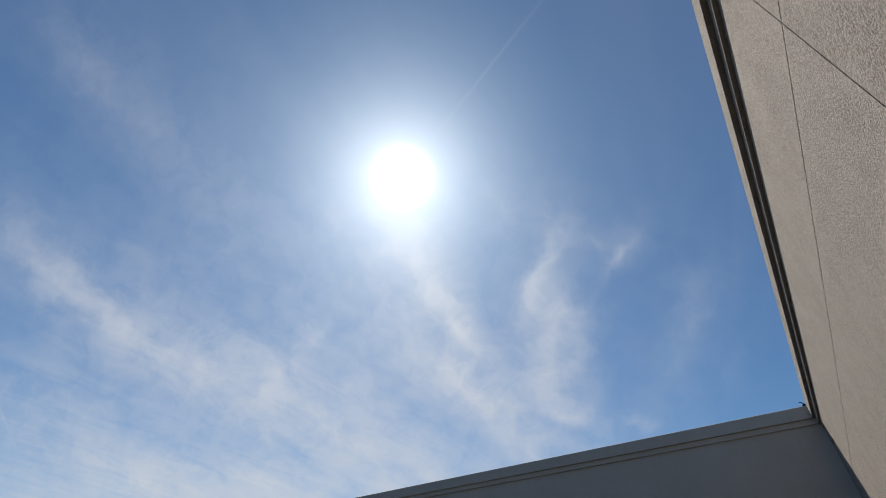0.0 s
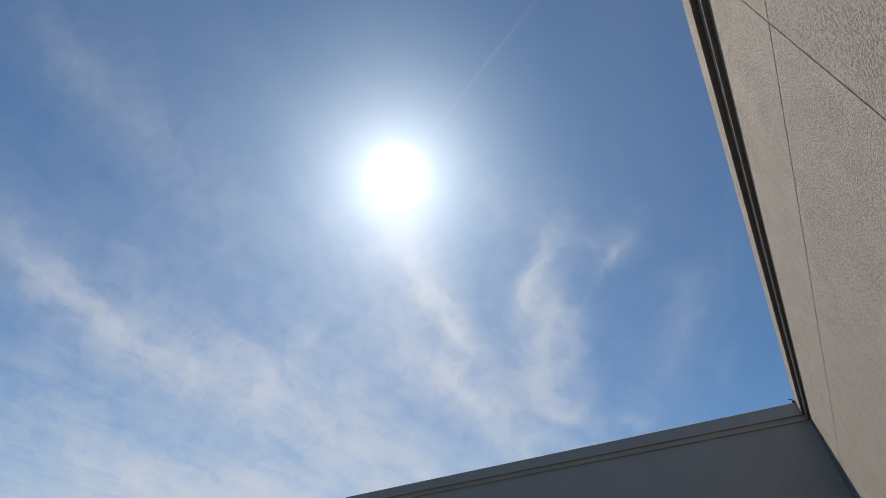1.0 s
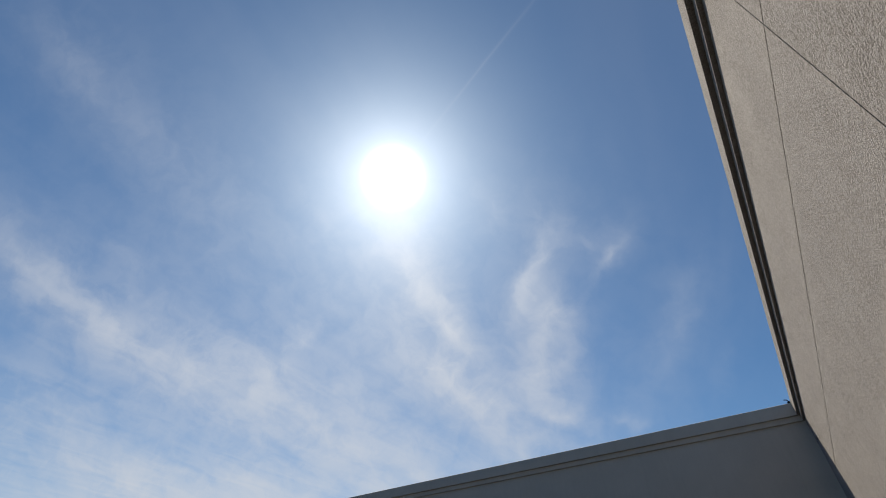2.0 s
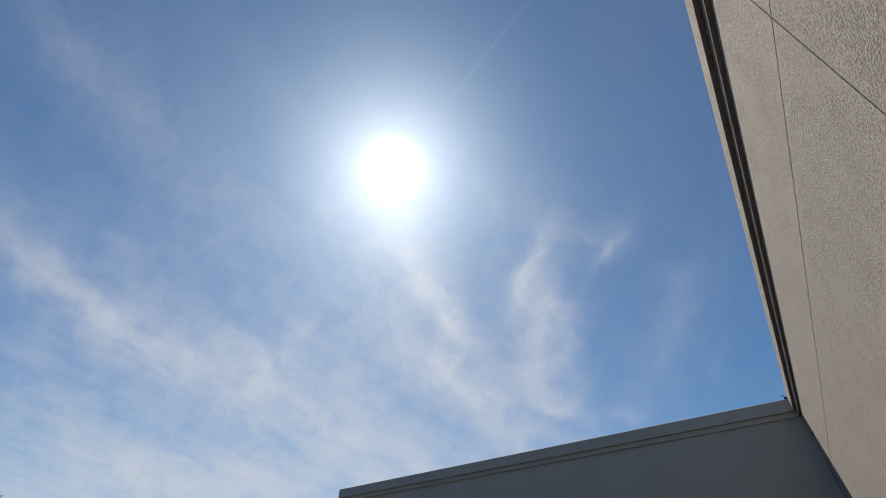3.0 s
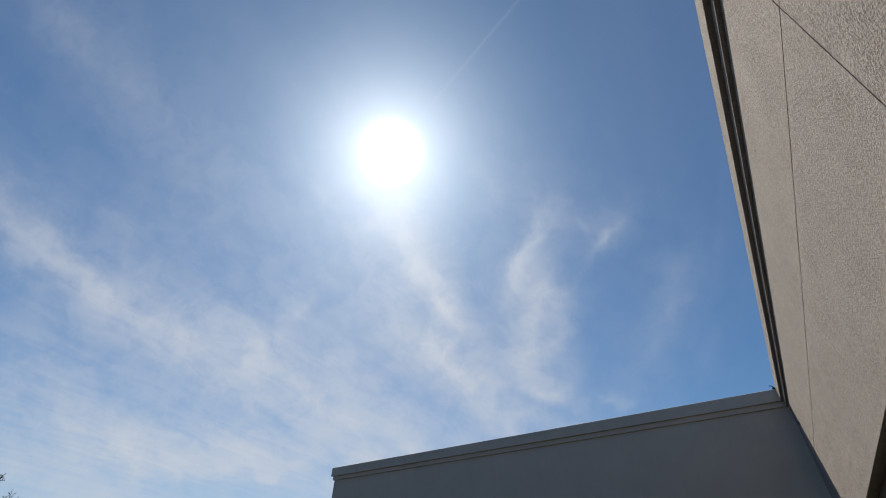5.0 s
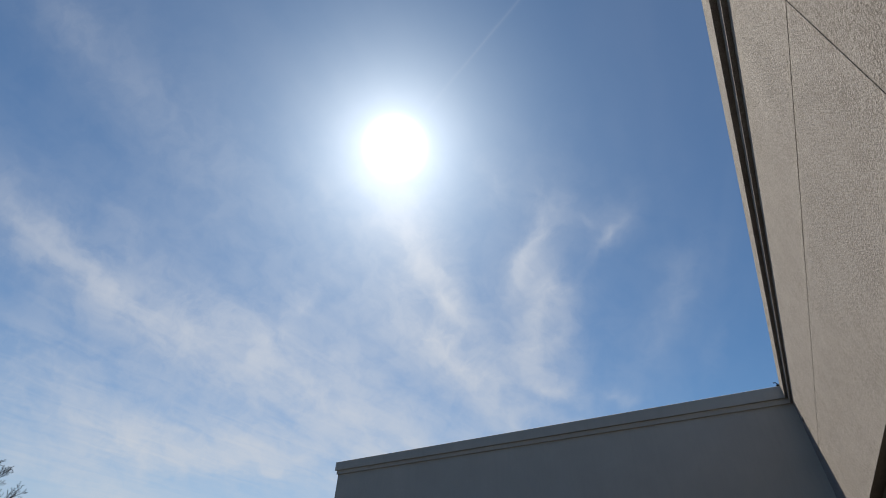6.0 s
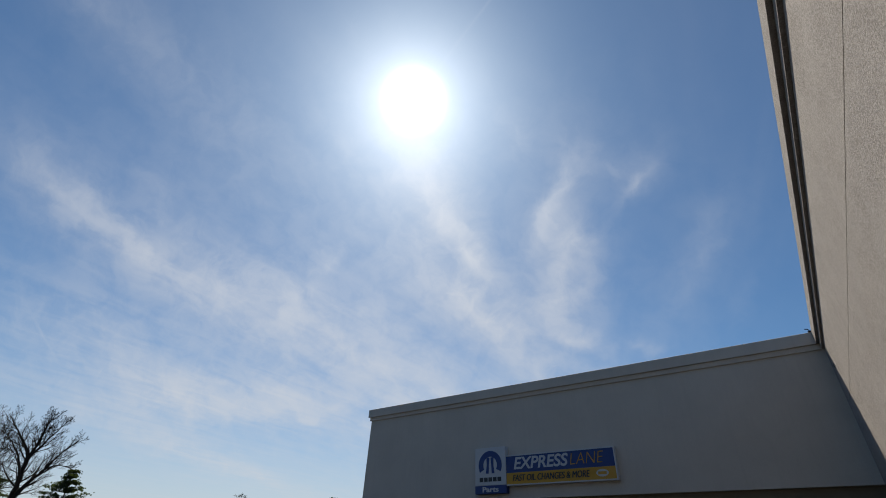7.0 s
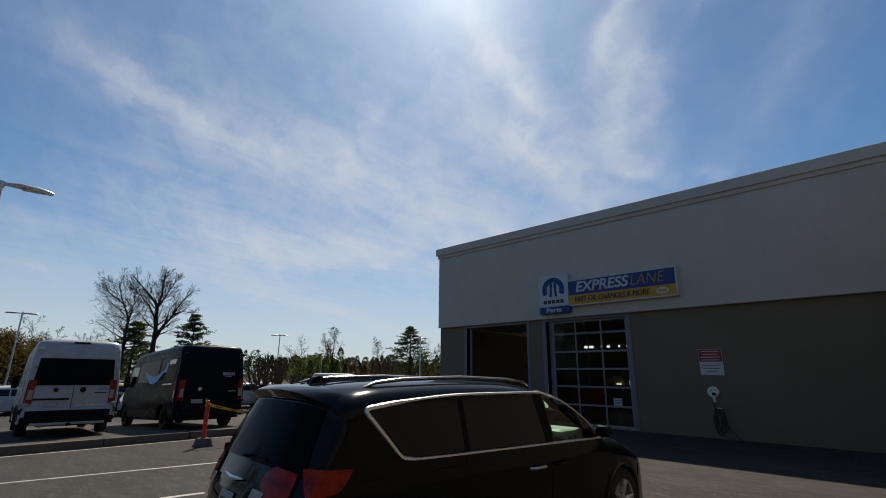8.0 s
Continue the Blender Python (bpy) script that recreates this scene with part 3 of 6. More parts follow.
wall_light("long white strip light on the back wall", -13.03, 0.27)
for x, half in ((-12.24, 0.03), (-11.84, 0.07), (-11.21, 0.03), (-10.73, 0.05)):
    wall_light("short white strip light on the back wall", x, half)
hose = thing("air_hose", "grey air hose hanging from the workshop ceiling", "hose", pose(-8.9, 17.5, 0))
part("hose", tube(bmesh.new(), [(0.03 * math.sin(i * 0.9), 0.02 * math.cos(i * 0.7), 4.58 - 0.22 * i) for i in range(17)], 0.03, 8), HOSE_GREY, hose, "", True)
part("coupling", tube(bmesh.new(), [(0.03 * math.sin(14.4), 0.0, 1.07), (0.03 * math.sin(14.4), 0.0, 0.93)], [0.035, 0.03], 8), ALU, hose)
rack = thing("parts_shelf", "steel shelf with cardboard boxes and a strip light", "shelf", pose(-10.7, 24.2, 0.012))
for sx in (-0.62, 0.62):
    for sy in (-0.2, 0.2):
        part("upright", boxes((sx - 0.02, sy - 0.02, 0, sx + 0.02, sy + 0.02, 1.95)), PAINT_GREY, rack)
for z in (0.3, 1.22, 1.86):
    part("shelf", boxes((-0.64, -0.22, z, 0.64, 0.22, z + 0.03)), PAINT_GREY, rack)
part("strip_light", tube(bmesh.new(), [(0.0, -0.20, 1.28), (0.25, -0.20, 1.28)], 0.022, 8), TUBE, rack, "white strip light on the shelf edge")
for x, w, h in ((-0.42, 0.17, 0.30), (0.02, 0.22, 0.44), (0.42, 0.15, 0.26)):
    carton = thing("cardboard_box", "pale cardboard parts box on the steel shelf", "box", pose(-10.7 + x, 24.22, 1.266), group="boxes on the shelf")
    part("body", boxes((-w, -0.15, 0, w, 0.15, h), bevel=0.004), CARDBOARD, carton)
    part("tape_strip", boxes((-0.03, -0.1525, h - 0.1, 0.03, 0.1525, h + 0.0015)), SIGN_WHITE, carton)
lantern = thing("work_lamp", "upright glowing work lamp beside the doorway", "lamp", pose(-9.36, 22.5, 0.012))
part("stand", tube(bmesh.new(), [(0, 0, 0.03), (0, 0, 1.25)], 0.018, 8), PAINT_GREY, lantern)
part("foot", tube(bmesh.new(), [(0, 0, 0), (0, 0, 0.03)], [0.2, 0.18], 16), PLASTIC_BLACK, lantern)
part("tube", tube(bmesh.new(), [(0, 0, 1.25), (0.01, 0, 1.45), (0, 0, 1.64)], [0.045, 0.05, 0.03], 10), TUBE, lantern, "white glowing tube")
chest = thing("tool_chest", "red steel tool chest on castors", "tool chest", pose(-11.6, 22.6, 0.012))
part("body", boxes((-0.7, -0.3, 0.12, 0.7, 0.3, 1.15), bevel=0.015), TOOL_RED, chest)
for k in range(5):
    d = part("drawer", boxes((-0.66, -0.315, 0.17 + k * 0.19, 0.66, -0.3, 0.34 + k * 0.19), bevel=0.004), TOOL_RED, chest)
    part("handle", boxes((-0.5, -0.34, 0.29 + k * 0.19, 0.5, -0.315, 0.31 + k * 0.19)), ALU, d)
for sx in (-0.6, 0.6):
    for sy in (-0.2, 0.2):
        part("castor", tube(bmesh.new(), [(sx, sy - 0.02, 0.06), (sx, sy + 0.02, 0.06)], 0.06, 12), RUBBER, chest)
banner = thing("wall_banner", "orange banner on the workshop wall", "banner", pose(-10.98, 25.98, 1.86))
part("cloth", boxes((-0.30, -0.015, -0.18, 0.30, 0.0, 0.18)), ORANGE, banner)
part("hem", boxes((-0.31, -0.02, 0.17, 0.31, -0.001, 0.20)), ORANGE, banner)
bench = thing("work_bench", "dark work bench along the workshop wall", "bench", pose(-7.8, 25.4, 0.012))
part("top", boxes((-1.6, -0.4, 0.86, 1.6, 0.4, 0.92), bevel=0.01), PAINT_GREY, bench)
for sx in (-1.5, 1.5):
    for sy in (-0.33, 0.33):
        part("leg", boxes((sx - 0.04, sy - 0.04, 0, sx + 0.04, sy + 0.04, 0.86)), PAINT_GREY, bench)

# ---- wall sign ----


def lettering(name, text, size, at, mat, parent, shear=0.0, bold=0.0, wide=1.0, align="CENTER", depth=0.004):
    cu = bpy.data.curves.new("text", "FONT")
    cu.body, cu.size, cu.shear, cu.offset, cu.extrude, cu.align_x, cu.align_y = text, size, shear, bold, depth, align, "CENTER"
    tmp = new("text", cu)
    bpy.context.view_layer.update()
    me = bpy.data.meshes.new_from_object(tmp.evaluated_get(bpy.context.evaluated_depsgraph_get()))
    bpy.data.objects.remove(tmp)
    xs = [v.co.x for v in me.vertices]
    me.transform(Matrix.Diagonal((wide / (max(xs) - min(xs)), 1, 1, 1)))
    me.materials.clear()
    me.materials.append(mat)
    ob = new(name, me)
    ob.parent = parent
    ob.matrix_basis = pose(*at, 90, 0, 0)
    return ob


sign = thing("wall_sign", "blue, yellow and white express lane sign on the stucco", "sign", pose(0, YF, 0))
SD = -0.14
logo = part("logo_panel", boxes((-9.48, SD - 0.06, 4.115, -8.265, 0.0, 5.31), bevel=0.012), SIGN_WHITE, sign, "white square panel with a blue emblem")
bm = bmesh.new()
cx, cz, R = -8.873, 4.72, 0.46
arc = [(cx + R * math.cos(a), cz + 0.02 + R * math.sin(a)) for a in (radians(-28 + i * 236 / 28) for i in range(29))]
inner = [(cx + 0.27 * math.cos(a), cz + 0.02 + 0.27 * math.sin(a)) for a in (radians(-28 + i * 236 / 28) for i in range(29))]
for i in range(28):
    prism(bm, [arc[i], arc[i + 1], inner[i + 1], inner[i]], SD - 0.068, SD - 0.0605)
part("emblem_ring", bm, SIGN_BLUE, logo)
bm = bmesh.new()
for s in (-1, 1):                                       # two bowed legs inside the ring
    pts = [(cx + s * 0.02, cz + 0.26), (cx + s * 0.14, cz + 0.27), (cx + s * 0.135, cz), (cx + s * 0.17, cz - 0.24), (cx + s * 0.06, cz - 0.24), (cx + s * 0.05, cz)]
    prism(bm, pts if s < 0 else pts[::-1], SD - 0.068, SD - 0.0605)
part("emblem_leg", bm, SIGN_BLUE, logo)
bm = bmesh.new()
for k in range(5):
    x = cx - 0.42 + k * 0.175
    box(bm, x, SD - 0.066, 4.23, x + 0.14, SD - 0.0605, 4.36)
part("name_bar", bm, SIGN_BLACK, logo)
low = part("lower_panel", boxes((-9.48, SD - 0.06, 3.865, -8.265, 0.0, 4.112), bevel=0.008), SIGN_BLUE, sign, "blue panel with white lettering")
lettering("lettering", "Parts", 0.22, (-8.873, SD - 0.064, 3.985), SIGN_WHITE, low, bold=0.006, wide=0.62)
bx0, bx1, bz0, bz1 = -8.26, -4.57, 4.08, 5.005
part("sign_rim", boxes((bx0, SD - 0.045, bz1 - 0.035, bx1, 0.0, bz1), (bx0, SD - 0.045, bz0, bx1, 0.0, bz0 + 0.035), (bx1 - 0.035, SD - 0.045, bz0 + 0.035, bx1, 0, bz1 - 0.035)), SIGN_WHITE, sign, "white metal rim")
top = part("upper_panel", boxes((bx0, SD - 0.03, 4.46, bx1 - 0.035, 0.0, bz1 - 0.035)), SIGN_BLUE, sign, "blue panel with white and yellow lettering")
bot = part("lower_band", boxes((bx0, SD - 0.03, bz0 + 0.035, bx1 - 0.035, 0.0, 4.459)), SIGN_YELLOW, sign, "yellow band with black lettering")
lettering("lettering", "EXPRESS", 0.50, (-7.05, SD - 0.036, 4.72), SIGN_WHITE, top, shear=0.22, bold=0.012, wide=1.93)
lettering("lettering", "LANE", 0.50, (-5.50, SD - 0.036, 4.72), SIGN_YELLOW, top, shear=0.22, bold=-0.009, wide=1.08)
lettering("lettering", "FAST OIL CHANGES & MORE", 0.27, (-6.74, SD - 0.036, 4.285), SIGN_BLACK, bot, shear=0.22, wide=2.62)
lettering("lettering", "FAST OIL CHANGES & MORE", 0.27, (-6.728, SD - 0.0365, 4.287), SIGN_BLACK, bot, shear=0.22, wide=2.62)
bm = bmesh.new()
tube(bm, [(-5.02, SD - 0.036, 4.29), (-5.02, SD - 0.031, 4.29)], 0.1, 24)
for v in bm.verts:
    v.co.x = -5.02 + (v.co.x + 5.02) * 1.9
badge = part("oval_badge", bm, SIGN_WHITE, bot, "small white oval emblem")
part("badge_bar", boxes((-5.15, SD - 0.04, 4.25, -4.89, SD - 0.0365, 4.33)), SIGN_YELLOW, bot)

# ---- notice board and charging reel on the wall ----
board = thing("notice_board", "red and white metal notice on the taupe wall", "sign", pose(-4.01, YL, 2.09))
part("plate", boxes((-0.31, -0.025, -0.37, 0.31, 0.0, 0.37), bevel=0.006), SIGN_WHITE, board)
part("red_field", boxes((-0.30, -0.029, 0.01, 0.30, -0.0255, 0.36)), SIGN_RED, board, "red upper half")
for k, w in enumerate((0.24, 0.2, 0.25, 0.22)):
    part("printed_line", boxes((-w, -0.032, 0.29 - k * 0.08, w, -0.0295, 0.312 - k * 0.08)), SIGN_WHITE, board)
for k, w in enumerate((0.24, 0.22, 0.13)):
    part("printed_line", boxes((-w, -0.030, -0.10 - k * 0.09, w, -0.0255, -0.075 - k * 0.09)), PAINT_GREY, board)
reel = thing("cable_reel", "white wall outlet with looped black cable", "cable reel", pose(-4.05, YL, 1.26))
bm = tube(bmesh.new(), [(0, 0, 0), (0, -0.06, 0), (0, -0.07, 0)], [0.15, 0.15, 0.13], 24)
part("disc", bm, PLASTIC_WHITE, reel, "round white cover plate")
for sx, sz in ((-0.05, 0.04), (0.05, 0.05), (0.0, -0.02)):
    part("socket_hole", tube(bmesh.new(), [(sx, -0.0695, sz), (sx, -0.074, sz)], 0.022, 10), PAINT_GREY, reel)
part("socket", tube(bmesh.new(), [(0.02, -0.07, -0.06), (0.02, -0.12, -0.09)], 0.05, 12), PLASTIC_BLACK, reel)
part("plug", tube(bmesh.new(), [(0.02, -0.12, -0.09), (0.03, -0.13, -0.28)], [0.04, 0.03], 10), PLASTIC_WHITE, reel)
part("hook", boxes((0.05, -0.1, -0.55, 0.15, 0.0, -0.43), bevel=0.01), PLASTIC_WHITE, reel)
for k, (w, d, x) in enumerate(((0.10, 0.62, 0.04), (0.13, 0.70, 0.10), (0.08, 0.55, 0.08), (0.11, 0.66, 0.16))):
    pts = []
    for i in range(17):
        a = i / 16 * 2 * math.pi
        pts.append((x + w * math.sin(a) * (1 + 0.15 * math.sin(2 * a + k)), -0.09 - 0.015 * k, -0.46 - d * 0.5 * (1 - math.cos(a))))
    part("cable_loop", tube(bmesh.new(), pts, 0.014, 6), RUBBER, reel)
part("cable_tail", tube(bmesh.new(), [(0.1, -0.1, -0.5), (0.2, -0.12, -0.8), (0.34, -0.14, -1.0), (0.5, -0.2, -1.15), (0.62, -0.3, -1.24), (0.6, -0.5, -1.25)], 0.014, 6), RUBBER, reel)
part("cable_lead", tube(bmesh.new(), [(0.03, -0.13, -0.28), (0.0, -0.11, -0.42), (0.08, -0.1, -0.52)], 0.014, 6), RUBBER, reel)
# small fittings at the roof corner
bracket = thing("roof_bracket", "small dark metal bracket at the roof corner", "bracket", pose(XF - 0.14, YF - 0.1, 7.42))
part("plate", boxes((-0.05, -0.03, 0.0, 0.05, 0.03, 0.03), bevel=0.004), PLASTIC_BLACK, bracket)
part("arm", tube(bmesh.new(), [(0, 0, 0.03), (-0.04, 0, 0.09), (-0.1, 0, 0.1)], 0.012, 6), PLASTIC_BLACK, bracket)
vent = thing("wall_scupper", "small dark outlet in the stucco near the corner", "outlet", pose(XF, 14.52, 6.27))
part("flange", boxes((-0.02, -0.07, -0.04, 0.0, 0.07, 0.05), bevel=0.004), PAINT_GREY, vent)
part("mouth", boxes((-0.024, -0.05, -0.03, -0.0205, 0.05, 0.03)), PLASTIC_BLACK, vent)

# ---- vehicles ----
PAINT_BLACK = material("car_paint_black", (0.0055, 0.006, 0.007), 0.07, vary=0.06, spec=0.19)
PAINT_NAVY = material("van_paint_navy", (0.005, 0.010, 0.016), 0.30, vary=0.08, spec=0.04)
PAINT_WHITE = material("car_paint_white", (0.43, 0.44, 0.45), 0.3, vary=0.06, coat=0.3)
PAINT_RED = material("car_paint_red", (0.32, 0.02, 0.018), 0.25, vary=0.05, coat=0.8)
PAINT_YELLOW = material("car_paint_yellow", (0.62, 0.36, 0.02), 0.3, vary=0.05, coat=0.6)
PAINT_SILVER = material("car_paint_silver", (0.42, 0.43, 0.44), 0.28, 0.5, vary=0.04, coat=0.6)
TINT = material("tinted_glass", (0.008, 0.0085, 0.009), 0.06, vary=0.02, spec=0.36)
GLASS_CAR = glass("car_glass_green", (0.42, 0.68, 0.57), 1.0)
# copy of the tinted glass, darkened and less reflective to tone down mirrored sky
TINT_DIM = material("tinted_glass_dim", (0.005, 0.0065, 0.009), 0.06, vary=0.02, spec=0.025)
CHROME = material("chrome", (0.74, 0.75, 0.76), 0.30, 1.0, vary=0.03)
RAIL = material("anodised_rail", (0.30, 0.30, 0.31), 0.22, 1.0, vary=0.05)
LAMP_RED = material("tail_lamp_red", (0.26, 0.010, 0.005), 0.12, vary=0.45, scale=14, fine=60, spec=0.3)
LAMP_DARK = material("tail_lamp_dark", (0.16, 0.008, 0.006), 0.2, vary=0.1, spec=0.3)
LAMP_CLEAR = material("tail_lamp_clear", (0.34, 0.31, 0.28), 0.15, vary=0.1, coat=0.7)
RIM = material("alloy_rim", (0.55, 0.55, 0.56), 0.28, 0.8, vary=0.06)
SEAT = material("seat_leather_grey", (0.50, 0.48, 0.44), 0.55, vary=0.08)
PLATE = material("number_plate", (0.36, 0.37, 0.38), 0.5, vary=0.06)
DECAL_BLUE = material("decal_blue", (0.02, 0.22, 0.55), 0.4, vary=0.05)


class Shell:
    """A car body: a skin stretched along the side outline, and flanks that follow the width at each height."""

    def __init__(self, outline, half, belt, tumble, nose, tail, bottom, corner, drop=(0.05, 0.12), steps=64):
        pts = [Vector((x, z)) for x, z in outline]
        dense = []
        for i in range(len(pts) - 1):
            a, b, c, d = pts[max(i - 1, 0)], pts[i], pts[i + 1], pts[min(i + 2, len(pts) - 1)]
            for k in range(10):
                t = k / 10
                dense.append(0.5 * ((2 * b) + (c - a) * t + (2 * a - 5 * b + 4 * c - d) * t * t + (3 * b - a - 3 * c + d) * t ** 3))
        dense.append(pts[-1])
        run = [0.0]
        for a, b in zip(dense, dense[1:]):
            run.append(run[-1] + (b - a).length)
        self.run, self.dense, self.length = run, dense, run[-1]
        self.half, self.belt, self.tumble, self.nose, self.tail = half, belt, tumble, nose, tail
        self.bottom, self.corner, self.drop, self.steps = bottom, corner, drop, steps
        self.edges = {}
        self.x0, self.x1 = min(p.x for p in pts), max(p.x for p in pts)

    def at(self, s):
        """Outline point and outward normal at s from 0 (rear) to 1 (front)."""
        d = min(max(s, 0.0), 1.0) * self.length
        lo, hi = 0, len(self.run) - 1
        while hi - lo > 1:
            mid = (lo + hi) // 2
            lo, hi = (mid, hi) if self.run[mid] <= d else (lo, mid)
        t = (d - self.run[lo]) / max(self.run[hi] - self.run[lo], 1e-6)
        p = self.dense[lo].lerp(self.dense[hi], t)
        e = (self.dense[min(hi + 3, len(self.dense) - 1)] - self.dense[max(lo - 3, 0)]).normalized()
        return p, Vector((-e.y, e.x))

    def width(self, x, z):
        mid, hl = (self.x0 + self.x1) / 2, (self.x1 - self.x0) / 2
        u = (x - mid) / hl
        w = self.half * (1 - (self.nose if u > 0 else self.tail) * abs(u) ** 6)
        w -= max(z - self.belt, 0.0) * self.tumble
        w -= 0.05 * max((self.belt * 0.72 - z) / self.belt, 0.0) + 0.012 * max(1 - abs(z - self.belt) / 0.1, 0.0)
        return w

    def edge(self, s):
        p, n = self.at(s)
        k = self.drop[0] + (self.drop[1] - self.drop[0]) * abs(n.x)
        return p - n * k, self.width(p.x, p.y) - self.corner

    def skin(self, s, v, off=0.0):
        """A point of the skin: s along the outline, v from -1 (right) to 1 (left)."""
        p, n = self.at(s)
        k = self.drop[0] + (self.drop[1] - self.drop[0]) * abs(n.x)
        q = p + n * (off - k * (0.35 * v * v + 0.65 * v ** 6))
        return Vector((q.x, v * (self.width(p.x, p.y) - self.corner), q.y))

    def side(self, x, z, sgn, off=0.0):
        """A point of the flank, following the rounded rear corner."""
        key = round(z, 2)
        if key not in self.edges:
            e, _ = self.edge(self.find(key))
            self.edges[key] = e.x
        d = max(x - self.edges[key], 0.0)
        y = self.width(x, z) - self.corner * max(1 - d / (self.corner * 1.2), 0.0) ** 2
        return Vector((x, sgn * (y + off), z))

    def find(self, z, front=False):
        best = None
        for i in range(400):
            s = i / 400 if not front else 1 - i / 400
            if self.at(s)[0].y >= z:
                return s
        return 0.5

    def body(self, arches, holes=()):
        bm = bmesh.new()
        n, m = self.steps, 12
        vs = [[bm.verts.new(self.skin(i / n, -1 + 2 * j / m)) for j in range(m + 1)] for i in range(n + 1)]
        for i in range(n):
            for j in range(m):
                c = (vs[i][j].co + vs[i + 1][j + 1].co) / 2
                if any(h(c) for h in holes):
                    continue
                bm.faces.new((vs[i][j], vs[i + 1][j], vs[i + 1][j + 1], vs[i][j + 1]))
        rows = 22
        for sgn, col in ((-1, 0), (1, m)):
            g = []
            for i in range(n + 1):
                e, h = self.edge(i / n)
                b = Vector((self.x0 + 0.06 + (self.x1 - self.x0 - 0.12) * i / n, self.bottom))
                line = [vs[i][col]]
                for k in range(1, rows + 1):
                    t = (k / rows) ** 1.25
                    q = e.lerp(b, t)
                    d = (q - e).length
                    y = self.width(q.x, q.y) - self.corner * max(1 - d / (self.corner * 1.2), 0.0) ** 2
                    line.append(bm.verts.new((q.x, sgn * y, q.y)))
                g.append(line)
            for i in range(n):
                for k in range(rows):
                    quad = (g[i][k], g[i + 1][k], g[i + 1][k + 1], g[i][k + 1])
                    c = sum((v.co for v in quad), Vector()) / 4
                    if any((c.x - ax) ** 2 + (c.z - az) ** 2 < ar * ar for ax, az, ar in arches) or any(h(c) for h in holes):
                        continue
                    bm.faces.new(quad if sgn < 0 else quad[::-1])
        return bm

    def side_patch(self, left, right, low, high, sgn, off=0.006, nu=14, nv=6):
        """A panel on the flank: left/right edges as x of height fraction, low/high edges as z of x."""
        bm = bmesh.new()
        vs = []
        for j in range(nv + 1):
            k = j / nv
            line = []
            for i in range(nu + 1):
                x = left(k) + (right(k) - left(k)) * i / nu
                z = low(x) + (high(x) - low(x)) * k
                line.append(bm.verts.new(self.side(x, z, sgn, off)))
            vs.append(line)
        for j in range(nv):
            for i in range(nu):
                bm.faces.new((vs[j][i], vs[j][i + 1], vs[j + 1][i + 1], vs[j + 1][i]))
        return bm

    def side_line(self, pts, sgn, radius, off=0.006, sides=6):
        return tube(bmesh.new(), [self.side(x, z, sgn, off) for x, z in pts], radius, sides)

    def skin_patch(self, s0, s1, v0, v1, off=0.006, nu=10, nv=12, taper=1.0, inner=None):
        bm = bmesh.new()
        vs = []
        for i in range(nu + 1):
            f = i / nu
            t = 1 + (taper - 1) * f
            a = inner(f) if inner else v0
            vs.append([bm.verts.new(self.skin(s0 + (s1 - s0) * f, (a + (v1 - a) * j / nv) * t, off)) for j in range(nv + 1)])
        for i in range(nu):
            for j in range(nv):
                bm.faces.new((vs[i][j], vs[i + 1][j], vs[i + 1][j + 1], vs[i][j + 1]))
        return bm


def lathe(bm, profile, sides=28):
    """Turn (radius, y) pairs round the y axis."""
    rings = [[bm.verts.new((r * math.cos(a), y, r * math.sin(a))) for a in (k * 2 * math.pi / sides for k in range(sides))] for r, y in profile]
    for a, b in zip(rings, rings[1:]):
        for k in range(sides):
            bm.faces.new((a[k], a[(k + 1) % sides], b[(k + 1) % sides], b[k]))
    return bm


def wheel(parent, x, y, r, sgn, rim_mat, rim_r=0.66, spokes=5):
    w = 0.22
    o = sgn
    hub = new("wheel")
    hub.parent = parent
    hub.matrix_basis = pose(x, y, r)
    bm = lathe(bmesh.new(), [(r * rim_r, o * 0.0), (r * 0.9, o * 0.008), (r * 0.985, -o * 0.02), (r, -o * 0.06), (r, -o * (w - 0.05)), (r * 0.97, -o * w), (r * rim_r, -o * w)])
    part("tyre", bm, RUBBER, hub, smooth=True)
    bm = lathe(bmesh.new(), [(r * rim_r, -o * 0.005), (r * (rim_r - 0.05), -o * 0.02), (r * (rim_r - 0.07), -o * 0.09), (0.02, -o * 0.10)])
    for k in range(spokes):
        a = k * 2 * math.pi / spokes
        for da in (-0.10, 0.10):
            p0 = (0.06 * math.cos(a), -o * 0.035, 0.06 * math.sin(a))
            p1 = (r * (rim_r - 0.03) * math.cos(a + da), -o * 0.02, r * (rim_r - 0.03) * math.sin(a + da))
            tube(bm, [p0, p1], [0.03, 0.022], 6)
    tube(bm, [(0, -o * 0.02, 0), (0, -o * 0.09, 0)], 0.07, 14)
    part("rim", bm, rim_mat, hub, smooth=True)
    return hub


def under(parent, x0, x1, half, z0, z1, wheels):
    """Dark floor pan and wheel wells."""
    bm = boxes((x0 + 0.25, -half * 0.62, z0, x1 - 0.25, half * 0.62, z1))
    a = max(w[2] for w in wheels)
    xs = sorted(w[0] for w in wheels)
    box(bm, xs[0] + a, -half * 0.93, z0, xs[-1] - a, half * 0.93, z0 + 0.1)
    part("floor_pan", bm, PLASTIC_BLACK, parent)


